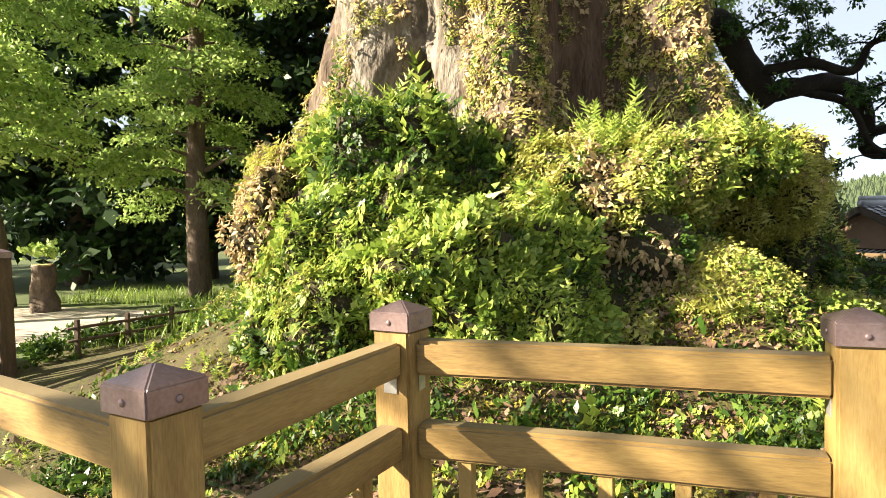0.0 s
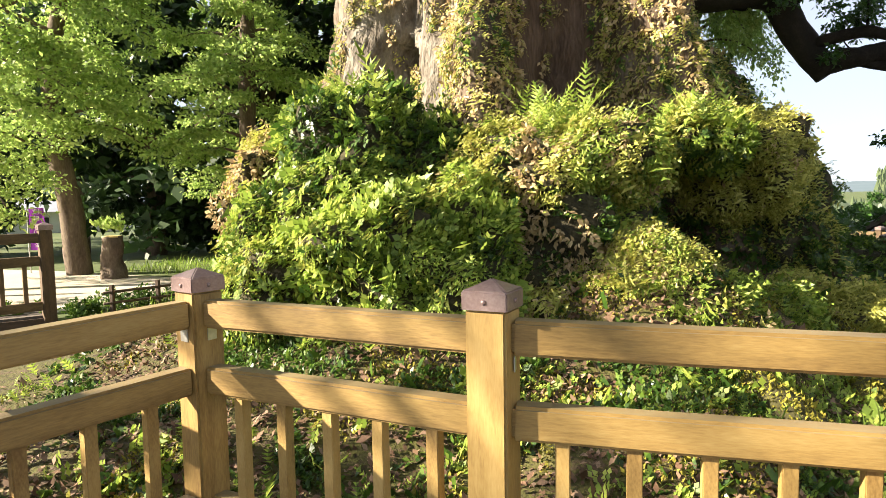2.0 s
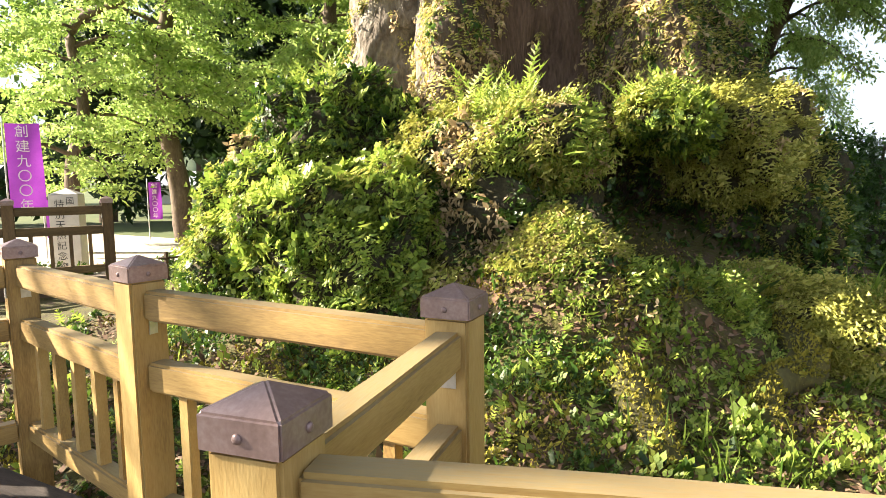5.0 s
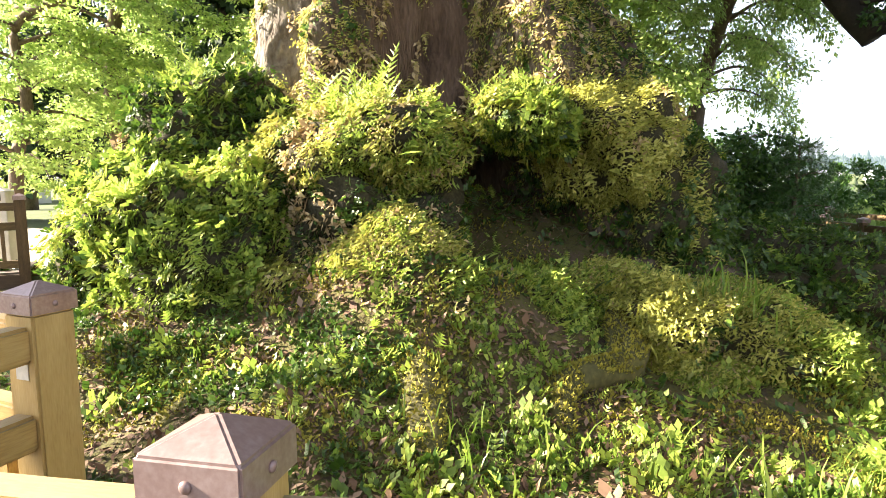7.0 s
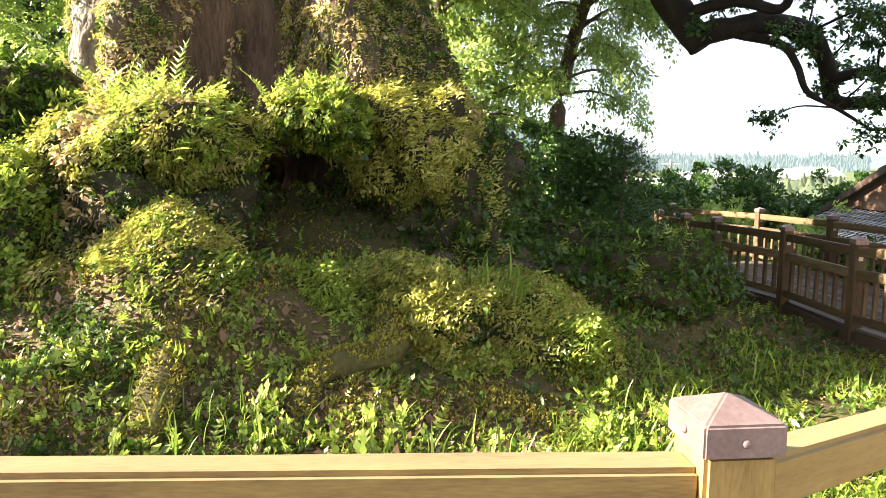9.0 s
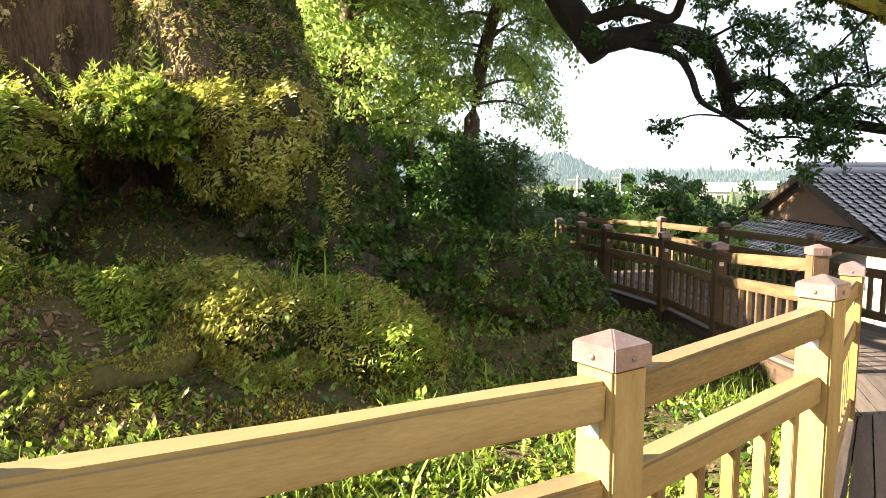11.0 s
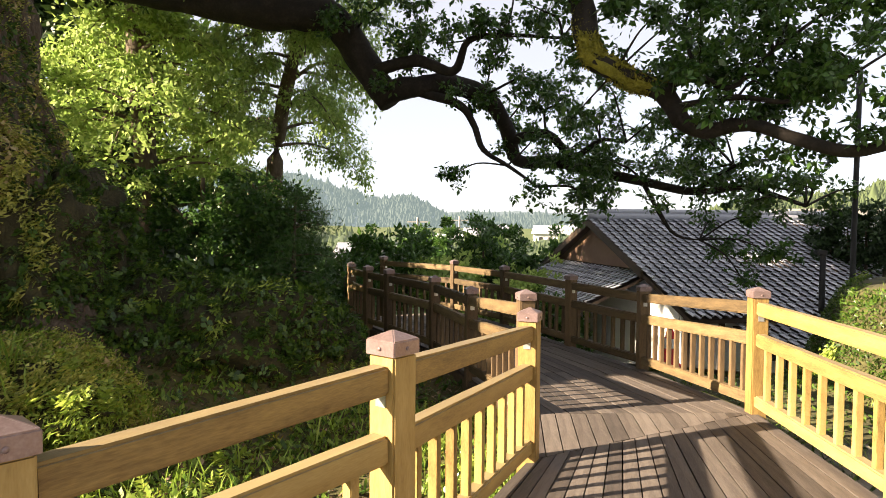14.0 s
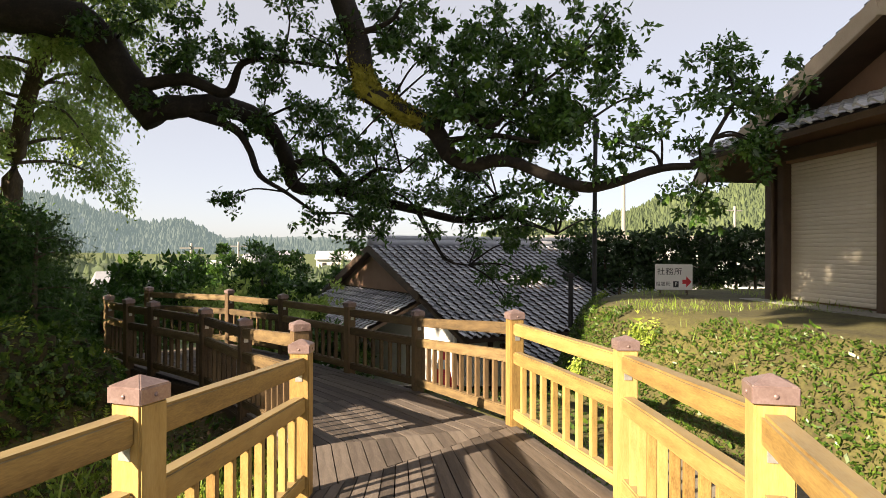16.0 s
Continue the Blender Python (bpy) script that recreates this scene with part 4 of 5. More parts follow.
# tree with climbing ivy behind the camphor, and its weeping neighbour
IVYTREE = [(1.2, 16.6, -0.4), (1.15, 16.6, 2.5), (1.0, 16.5, 5.0), (0.9, 16.4, 9.5)]
layered_tree("ivy-clad tree with small fresh leaves", IVYTREE, [0.3, 0.25, 0.23, 0.1], 1.6, 9.4, 56, (2.9, 2.3), TREELEAF, 0.12, 52, droop=0.25, spread=(0.22, 0.14))
tree("shaded undergrowth tree with dark leaves", [(2.6, 16.0, -0.4), (2.7, 15.7, 1.2), (2.8, 15.5, 2.4)], [0.12, 0.09, 0.04],
     [(3.0, 14.9, 0.9, 0.72), (4.0, 15.0, 0.5, 0.66), (5.0, 15.2, 0.7, 0.54), (1.6, 14.7, 1.0, 0.72), (3.2, 15.5, 1.6, 0.75), (2.0, 15.8, 1.8, 0.71), (4.6, 14.4, 0.2, 0.5), (3.6, 14.0, 0.2, 0.6), (5.4, 16.0, 0.2, 0.6)], CAMPHOR, 0.10, 2200, shape=LEAF, flat=0.8, sub=14)
layered_tree("tree with weeping leafy twigs", [(3.6, 18.2, -0.4), (3.8, 17.8, 3.0), (4.4, 17.0, 5.2), (5.2, 16.3, 6.6), (5.8, 15.9, 7.6)], [0.24, 0.2, 0.15, 0.09, 0.03],
             3.3, 7.5, 30, (2.2, 1.9), TREELEAF, 0.085, 95, droop=0.35, spread=(0.13, 0.2), hang=0.8, rise=0.0)

# feathery young tree and low shrubs on the slope beside the lower boardwalk
layered_tree("young tree with feathery dark green leaves", [(5.5, 12.1, -0.6), (5.45, 12.05, 0.6), (5.5, 12.0, 1.9)], [0.05, 0.04, 0.015], 0.2, 1.9, 20, (0.75, 0.5), CAMPHOR, 0.10, 24, shape=FEATHER, droop=0.15, spread=(0.13, 0.06), thick=0.018, knots=5)
layered_tree("leaning young tree with glossy leaves", [(4.9, 12.6, -0.5), (4.8, 12.5, 1.0), (4.7, 12.4, 2.1)], [0.06, 0.05, 0.02], 0.2, 2.1, 22, (1.1, 0.7), CAMPHOR, 0.085, 45, droop=0.2, spread=(0.16, 0.09), thick=0.02, knots=5)

# ---- the spreading camphor limbs over the boardwalk ----
BOUGHS = [
    ([(0.9, 12.2, 5.6), (2.2, 14.2, 5.95), (3.15, 14.62, 5.86), (4.4, 14.49, 5.6), (5.61, 14.48, 5.54), (6.05, 14.64, 5.13), (6.51, 14.69, 4.4), (6.86, 14.56, 3.88)], 0.36, 0.27),
    ([(6.75, 14.6, 4.05), (7.4, 14.48, 4.18), (8.11, 14.54, 4.23), (8.75, 14.73, 4.04), (9.24, 15.2, 3.57), (9.59, 15.71, 2.86), (10.31, 15.24, 2.79), (11.01, 14.56, 2.52), (11.77, 13.86, 2.29), (12.55, 13.37, 2.08), (13.31, 12.88, 2.13), (14.09, 12.39, 1.8)], 0.24, 0.03),
    ([(7.3, 14.51, 4.1), (8.2, 14.29, 3.81), (8.51, 14.29, 3.43), (8.71, 14.22, 2.91), (9.18, 14.15, 2.6), (9.76, 14.05, 2.19)], 0.10, 0.02),
    ([(6.6, 14.5, 4.5), (7.41, 14.15, 4.61), (8.09, 13.8, 4.33), (8.37, 13.59, 4.85), (9.03, 13.25, 4.86), (9.96, 12.81, 4.7)], 0.13, 0.02),
    ([(9.4, 15.4, 3.25), (10.08, 15.0, 3.35), (10.56, 14.61, 2.84), (11.02, 14.24, 3.12), (11.42, 13.88, 3.04)], 0.12, 0.02),
    ([(11.77, 13.86, 2.26), (12.18, 13.5, 1.35), (12.62, 13.24, 1.19)], 0.05, 0.01),
    ([(12.5, 13.4, 2.05), (13.1, 12.96, 2.52), (13.63, 12.55, 2.61)], 0.05, 0.015),
    ([(3.15, 14.6, 5.9), (6.2, 13.0, 8.2), (9.2, 12.0, 7.6), (9.62, 11.76, 6.04), (9.96, 11.43, 4.89), (10.05, 11.19, 4.04), (10.39, 10.96, 3.71), (10.93, 10.55, 3.33), (11.14, 10.37, 2.9)], 0.26, 0.12),
    ([(11.1, 10.38, 2.94), (11.41, 10.27, 2.75), (11.92, 9.98, 2.8), (12.57, 9.64, 2.5), (13.05, 9.36, 2.41), (13.83, 8.97, 2.66), (14.28, 8.7, 2.71), (14.45, 8.64, 3.07), (14.66, 8.46, 3.56)], 0.12, 0.02),
    ([(10.85, 10.6, 3.37), (11.33, 10.3, 3.48), (11.69, 10.06, 3.3), (12.11, 9.81, 3.73), (12.67, 9.5, 4.19)], 0.06, 0.015),
    ([(10.0, 11.3, 4.86), (10.47, 10.93, 5.05), (10.54, 10.8, 5.61)], 0.05, 0.02),
    ([(11.1, 10.4, 3.11), (11.76, 10.04, 3.17), (12.34, 9.72, 3.07), (12.9, 9.41, 3.34)], 0.05, 0.015),
]
nodes = []
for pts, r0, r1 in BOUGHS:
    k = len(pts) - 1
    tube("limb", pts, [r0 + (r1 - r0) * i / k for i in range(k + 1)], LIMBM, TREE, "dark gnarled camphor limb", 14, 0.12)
    nodes += pts[1:]
CROWN = [(7.4, 14.2, 5.4, 0.62), (6.6, 13.9, 5.5, 0.5), (8.8, 13.4, 5.1, 0.46), (9.6, 12.9, 5.2, 0.5), (10.1, 14.2, 3.8, 0.6), (9.5, 13.9, 4.2, 0.34), (10.0, 12.1, 4.3, 0.4), (10.5, 11.4, 5.0, 0.54), (11.3, 10.6, 4.5, 0.62),
         (12.0, 10.2, 4.7, 0.7), (11.6, 10.3, 3.7, 0.52), (12.4, 9.8, 3.8, 0.64), (13.0, 9.4, 4.2, 0.6), (13.3, 9.3, 4.5, 0.36), (12.6, 9.6, 3.2, 0.42), (13.4, 9.2, 3.0, 0.30), (11.3, 13.8, 2.6, 0.6), (10.6, 13.8, 2.0, 0.55),
         (12.8, 13.1, 2.5, 0.6), (13.8, 12.6, 2.1, 0.55), (14.7, 8.6, 3.8, 0.52), (15.1, 8.4, 3.7, 0.4), (15.0, 8.5, 3.0, 0.4)]
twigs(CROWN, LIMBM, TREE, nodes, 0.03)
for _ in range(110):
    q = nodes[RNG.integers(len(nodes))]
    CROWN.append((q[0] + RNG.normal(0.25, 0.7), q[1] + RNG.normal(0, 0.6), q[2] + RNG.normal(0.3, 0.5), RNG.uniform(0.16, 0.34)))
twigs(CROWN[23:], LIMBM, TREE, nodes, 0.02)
P, N = clump_points([(x, y, z, r * 1.12) for x, y, z, r in CROWN], 1200, 0.75, 18)
leaves("crown", P, N, LEAF, 0.09, CAMPHOR, 0.0, 1.0, 0.2, parent=TREE)
# moss on the sunny bend of the limb
def moss_sleeve():
    ob = tube("moss", [(9.96, 11.40, 4.80), (10.04, 11.16, 4.04), (10.38, 10.93, 3.72), (10.93, 10.52, 3.35)], [0.125, 0.145, 0.14, 0.12], MOSS, TREE, "bright yellow moss on the limb", 16, 0.35)
    P, N = sample(ob, 5000)
    k = patches(P, 3.0, -0.2, 2.0)
    leaves("moss", P[k], N[k], LEAF, 0.045, MOSS, 0.2, 1.0, parent=TREE, label="tufted yellow moss")


moss_sleeve()
# the high crown over the trunk
for i in range(9):
    a = 2 * math.pi * i / 9 + 0.3
    d = Vector((math.cos(a), math.sin(a), 0))
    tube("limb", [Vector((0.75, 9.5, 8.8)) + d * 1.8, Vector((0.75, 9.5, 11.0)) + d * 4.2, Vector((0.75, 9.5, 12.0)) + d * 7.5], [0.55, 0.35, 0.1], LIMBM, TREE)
HIGH = []
while len(HIGH) < 90:
    x, y, z = RNG.uniform((-8.5, -0.5, 9.5), (10.5, 19.5, 15))
    if ((x - 0.75) / 9.3) ** 2 + ((y - 9.5) / 9.3) ** 2 + ((z - 10) / 5.5) ** 2 < 1:
        HIGH.append((x, y, z, RNG.uniform(0.9, 1.5)))
# unseen leaf clumps added lower down to shade the shuttered building and bank
HIGH += puffs(6, (1.5, 0.8, 6.8), (7, 4.8, 8.6), 0.4, 0.7)
P, N = clump_points(HIGH, 85, 0.7, 8)
leaves("crown", P, N, LEAF, 0.5, CAMPHOR, 0.0, 1.0, 0.2, parent=TREE)

# ---- yard on the far side ----
def sheet(name, outline, z, material, label, category="ground", kind="structure", dome=0.0):
    bm = bmesh.new()
    vs = [bm.verts.new((x, y, z)) for x, y in outline]
    bm.faces.new(vs)
    bmesh.ops.triangulate(bm, faces=bm.faces)
    ob = mesh_object(name, bm, material)
    return tagged(ob, label, category, kind=kind)


sheet("yard", [(-5.0, 9.6), (-4.4, 11.2), (-7.0, 12.1), (-10, 13.0), (-16, 14), (-24, 12), (-24, 2), (-9, 3), (-6.2, 6.6)], -0.062, SAND, "pale sunlit gravel yard", "yard")
PV, PN = [], []
for _ in range(9000):
    x, y = RNG.uniform(-8.5, -2.2), RNG.uniform(7.2, 15)
    if (y > 11.9 - 0.25 * (x + 4.5)) or (x > -4.9 and y > 7.4):
        PV.append((x, y, ground(x, y)))
PV = np.array(PV)
leaves("grass", PV, np.tile((0, 0, 1.0), (len(PV), 1)), BLADE, 0.16, GRASS, 1.0, 1.1, label="short grass at the edge of the yard", category="grass", kind="stuff")


def stump():
    top = thing("tree_stump", "sawn tree stump with a pale top and young shoots", "stump", at=(-7.7, 11.8, 0))
    tube("trunk", [(0, 0, -0.15), (0.0, 0, 0.15), (0.03, 0, 0.45), (0.0, 0.02, 0.78)], [0.30, 0.23, 0.19, 0.2], DARKBARK, top, sides=20, knots=0.2)
    bm = bmesh.new()
    bmesh.ops.create_cone(bm, cap_ends=True, segments=20, radius1=0.19, radius2=0.185, depth=0.03, matrix=Matrix.Translation((0, 0.02, 0.79)))
    part("cut_face", bm, mat("cut_wood", [(0.45, 0.32, 0.12), (0.6, 0.45, 0.2)], 6, 0.8, 0.2), top, "pale sawn top")
    q = RNG.normal(0, 1, (70, 3)) * (0.14, 0.14, 0.06) + (0, 0, 1.0)
    leaves("shoots", q, np.tile((0, 0, 1.0), (70, 1)), SPRAY, 0.16, TREELEAF, 0.4, 1.0, parent=top, label="young green shoots", kind="stuff")


stump()


def low_hedge():
    top = thing("hedge", "low clipped hedge with a brown rail fence", "hedge")
    body = [(-4.7 + 0.09 * i + 0.1 * RNG.normal(), 6.9 + 0.17 * i, 0.14 + 0.03 * RNG.normal(), 0.24) for i in range(14)] + [(-5.0 - 0.25 * i, 6.6 - 0.15 * i, 0.12, 0.24) for i in range(5)]
    P, N = clump_points(body, 2600, 0.75, 8)
    leaves("crown", P, N, LEAF, 0.05, IVY, 0.3, 1.0, parent=top)
    for i in range(5):
        bm = bmesh.new()
        box(bm, -4.25 + 0.30 * i, 7.1 + 0.52 * i, 0.15, 0.05, 0.05, 0.6, 0.006)
        part("post", bm, BEAM, top)
    for z in (0.22, 0.36):
        tube("rail", [(-4.3, 7.0, z), (-3.6, 8.2, z), (-3.0, 9.25, z)], [0.018, 0.018, 0.018], BEAM, top, sides=8)


low_hedge()
PURPLE = mat("purple_cloth", [(0.20, 0.03, 0.30), (0.30, 0.06, 0.42)], 3, 0.8, 0.15, thin=0.3)
WHITE = mat("white_paint", [(0.70, 0.69, 0.66), (0.82, 0.81, 0.78)], 4, 0.6, 0.05)
INK = mat("black_ink", [(0.02, 0.02, 0.02), (0.04, 0.04, 0.04)], 5, 0.7, 0)
RED = mat("red_paint", [(0.55, 0.02, 0.03), (0.65, 0.04, 0.05)], 5, 0.5, 0)
STONE = mat("pale_stone", [(0.50, 0.47, 0.41), (0.66, 0.63, 0.56)], 5, 0.8, 0.15)


def words(body, size, m, material, parent, name="lettering"):
    cu = bpy.data.curves.new(name, "FONT")
    cu.body, cu.size, cu.align_x, cu.align_y = body, size, "CENTER", "CENTER"
    cu.materials.append(material)
    ob = new(name, cu)
    ob.parent = parent
    ob.matrix_basis = m
    return ob


def banner(x, y, z, w, h, turn, body, group="festival banners"):
    top = thing("banner", "purple cloth banner with white characters on a pole", "banner", group, at=(x, y, z))
    top.rotation_euler = (0, 0, radians(turn))
    tube("pole", [(-w / 2 - 0.03, 0, -1.2), (-w / 2 - 0.03, 0, h / 2), (-w / 2 - 0.03, 0, h + 0.1)], [0.014, 0.014, 0.012], STEEL, top, sides=8)
    v, fc = [], []
    for j in range(19):
        for i in range(9):
            u, s = i / 8, j / 18
            v.append((w * (u - 0.5), 0.05 * math.sin(u * 5 + s * 4) * u, h * (1 - s)))
    for j in range(18):
        for i in range(8):
            fc.append((j * 9 + i, (j + 1) * 9 + i, (j + 1) * 9 + i + 1, j * 9 + i + 1))
    cloth = grid_object("cloth", v, fc, PURPLE)
    cloth.parent = top
    n = len(body)
    for k, ch in enumerate(body):
        words(ch, min(w * 0.62, h / n * 0.85), pose(0, -0.065, h * (1 - (k + 0.6) / (n + 0.2)), 90, 0, 0), WHITE, top)


banner(-7.15, 7.15, 0.95, 0.5, 1.45, 40, "創建九〇〇年")
banner(-10.2, 12.7, 0.45, 0.3, 0.95, 35, "創建九〇〇年")
banner(-9.0, 9.0, 0.35, 0.35, 0.75, 35, "創建九〇〇年")


def stone_post():
    top = thing("stone_pillar", "white square stone pillar with carved characters", "pillar", at=(-6.85, 7.6, -0.1))
    top.rotation_euler = (0, 0, radians(38))
    bm = bmesh.new()
    box(bm, 0, 0, 0.68, 0.44, 0.44, 1.36, 0.008)
    r = bmesh.ops.create_cone(bm, cap_ends=True, segments=4, radius1=0.312, radius2=0.0, depth=0.1, matrix=Matrix.Translation((0, 0, 1.415)) @ Matrix.Rotation(radians(45), 4, "Z"))
    part("shaft", bm, STONE, top)
    for k, ch in enumerate("特別天然記念物"):
        words(ch, 0.15, pose(-0.06, -0.224, 1.2 - 0.17 * k, 90, 0, 0), INK, top)
    words("国", 0.13, pose(0.1, -0.224, 1.25, 90, 0, 0), INK, top)


stone_post()

# ---- east side: bank, shrubs, houses ----
TILE = mat("grey_roof_tile", [(0.18, 0.19, 0.21), (0.38, 0.39, 0.42), (0.62, 0.63, 0.66)], 1.2, 0.32, 0.15, fine=16, island=0.45)
PLASTER = mat("brown_plaster", [(0.20, 0.12, 0.08), (0.27, 0.17, 0.12)], 2, 0.9, 0.1)
DARKWOOD = mat("dark_house_timber", [(0.045, 0.028, 0.018), (0.09, 0.06, 0.04)], 3, 0.7, 0.2)
SHUT = mat("cream_shutter_slat", [(0.44, 0.40, 0.33), (0.55, 0.51, 0.43)], 2, 0.45, 0.05, island=0.15)
CEMENT = mat("weathered_concrete", [(0.22, 0.21, 0.19), (0.33, 0.32, 0.30)], 1.5, 0.9, 0.2)


def roof_rows(parent, o, along, down, n_rows, n_cols, w, h, material=TILE, name="tile"):
    """Courses of curved roof tiles, each course one piece of many, from o: along the ridge and down the slope."""
    up = along.cross(down).normalized()
    if up.z < 0:
        up = -up
    for j in range(n_rows):
        v, fc = [], []
        for i in range(n_cols):
            base = len(v)
            for k in range(6):
                a = k / 5
                z = 0.05 * math.sin(a * math.pi * 1.6 + 0.4) * 0.8
                for s in (0, 1):
                    q = o + along * ((i + a * 0.97) * w) + down * ((j + s * 1.12) * h) + up * (z + 0.045 * s)
                    v.append(q)
                q = o + along * ((i + a * 0.97) * w) + down * ((j + 1.12) * h) + up * (z + 0.012)
                v.append(q)
            for k in range(5):
                b = base + 3 * k
                fc.append((b, b + 1, b + 4, b + 3))
                fc.append((b + 1, b + 2, b + 5, b + 4))
        ob = grid_object(name, v, fc, material, smooth=False)
        ob.parent = parent
        ob.name = "tile_course"


def slab(name, pts, thick, material, parent, label=""):
    """A flat panel from four corners, with thickness downwards."""
    bm = bmesh.new()
    P = [Vector(p) for p in pts]
    nrm = (P[1] - P[0]).cross(P[-1] - P[0]).normalized() * thick
    if nrm.z > 0:
        nrm = -nrm
    a = [bm.verts.new(p) for p in P]
    b = [bm.verts.new(p + nrm) for p in P]
    bm.faces.new(a)
    bm.faces.new(b[::-1])
    for i in range(len(P)):
        j = (i + 1) % len(P)
        bm.faces.new((a[i], b[i], b[j], a[j]))
    bmesh.ops.recalc_face_normals(bm, faces=bm.faces)
    return part(name, bm, material, parent, label)


def tiled_house():
    top = thing("house", "low house with a grey tiled hip-and-gable roof", "house")
    e = Vector((0.983, 0.182, 0))          # along the ridge
    s = Vector((0.182, -0.983, 0))         # towards the boardwalk
    r0 = Vector((12.35, 20.7, 1.62))
    L = 9.0
    dn = (s * 5.4 + Vector((0, 0, -2.15))).normalized()
    db = (-s * 5.4 + Vector((0, 0, -2.15))).normalized()
    run = 5.85
    lift = Vector((0, 0, -0.06))
    slab("roof", [r0 + lift, r0 + e * L + lift, r0 + e * L + dn * run + lift, r0 + dn * run + lift], 0.1, DARKWOOD, top)
    slab("roof", [r0 + lift, r0 + e * L + lift, r0 + e * L + db * run + lift, r0 + db * run + lift], 0.1, DARKWOOD, top)
    roof_rows(top, r0, e, dn, 22, 36, 0.25, run / 22)
    roof_rows(top, r0, e, db, 12, 36, 0.25, run / 12)
    tube("ridge", [r0 + Vector((0, 0, 0.08)), r0 + e * L / 2 + Vector((0, 0, 0.08)), r0 + e * L + Vector((0, 0, 0.08))], [0.12, 0.12, 0.12], TILE, top, sides=10, knots=0.02)
    tube("ridge", [r0 + Vector((0, 0, 0.24)), r0 + e * L / 2 + Vector((0, 0, 0.24)), r0 + e * L + Vector((0, 0, 0.24))], [0.075, 0.075, 0.075], TILE, top, sides=10, knots=0.02)
    # gable end and the lean-to roof below it
    g = r0 + e * 0.25
    bm = bmesh.new()
    tri = [g + Vector((0, 0, -0.12)), g + dn * 3.3 + Vector((0, 0, -0.1)), g + db * 3.3 + Vector((0, 0, -0.1))]
    f0 = [bm.verts.new(p) for p in tri]
    f1 = [bm.verts.new(p + e * 0.12) for p in tri]
    bm.faces.new(f0)
    bm.faces.new(f1[::-1])
    for i in range(3):
        j = (i + 1) % 3
        bm.faces.new((f0[i], f0[j], f1[j], f1[i]))
    bmesh.ops.recalc_face_normals(bm, faces=bm.faces)
    part("gable", bm, PLASTER, top, "brown plastered gable")
    for d in (dn, db):
        rail("bargeboard", r0 + Vector((0, 0, -0.1)), r0 + d * 3.5 + Vector((0, 0, -0.1)), 0.07, 0.2, DARKWOOD, top)
    a, b = g + dn * 3.3 + Vector((0, 0, -0.15)), g + db * 3.3 + Vector((0, 0, -0.15))
    dw = (-e * 1.6 + Vector((0, 0, -0.75))).normalized()
    slab("roof", [a + lift, b + lift, b + dw * 2.0 + lift, a + dw * 2.0 + lift], 0.08, DARKWOOD, top)
    roof_rows(top, a, (b - a).normalized(), dw, 8, 25, (b - a).length / 25, 0.25)
    # walls and shopfront below the eaves
    for o, u, w, z0, z1 in ((r0 + s * 4.7 + e * 0.2, e, L - 0.4, -3.0, -0.4), (r0 + s * 4.7 + e * 0.2, -s, 9.2, -3.0, -0.3), (r0 + s * 4.7 + e * (L - 0.2), -s, 9.2, -3.0, -0.3), (r0 - s * 4.5 + e * 0.2, e, L - 0.4, -3.0, -0.3)):
        c = o + u * (w / 2)
        bm = bmesh.new()
        box(bm, 0, 0, 0, w, 0.12, z1 - z0)
        ob = part("wall", bm, WHITE, top, "pale plaster wall")
        ob.matrix_basis = pose(c.x, c.y, (z0 + z1) / 2, 0, 0, math.degrees(math.atan2(u.y, u.x)))
    for k in range(10):
        p = r0 + s * 4.78 + e * (0.3 + 0.9 * k)
        bm = bmesh.new()
        box(bm, 0, 0, 0, 0.12, 0.12, 2.6, 0.006)
        part("post", bm, DARKWOOD, top).matrix_basis = pose(p.x, p.y, -1.7, 0, 0, 10)
    # a small porch roof with its own tiles
    q = r0 + s * 5.2 + e * 1.2 + Vector((0, 0, -2.35))
    dq = (s * 1.3 + Vector((0, 0, -0.45))).normalized()
    slab("porch_roof", [q + lift, q + e * 2.2 + lift, q + e * 2.2 + dq * 1.4 + lift, q + dq * 1.4 + lift], 0.07, DARKWOOD, top)
    roof_rows(top, q, e, dq, 5, 9, 0.245, 0.28)


tiled_house()


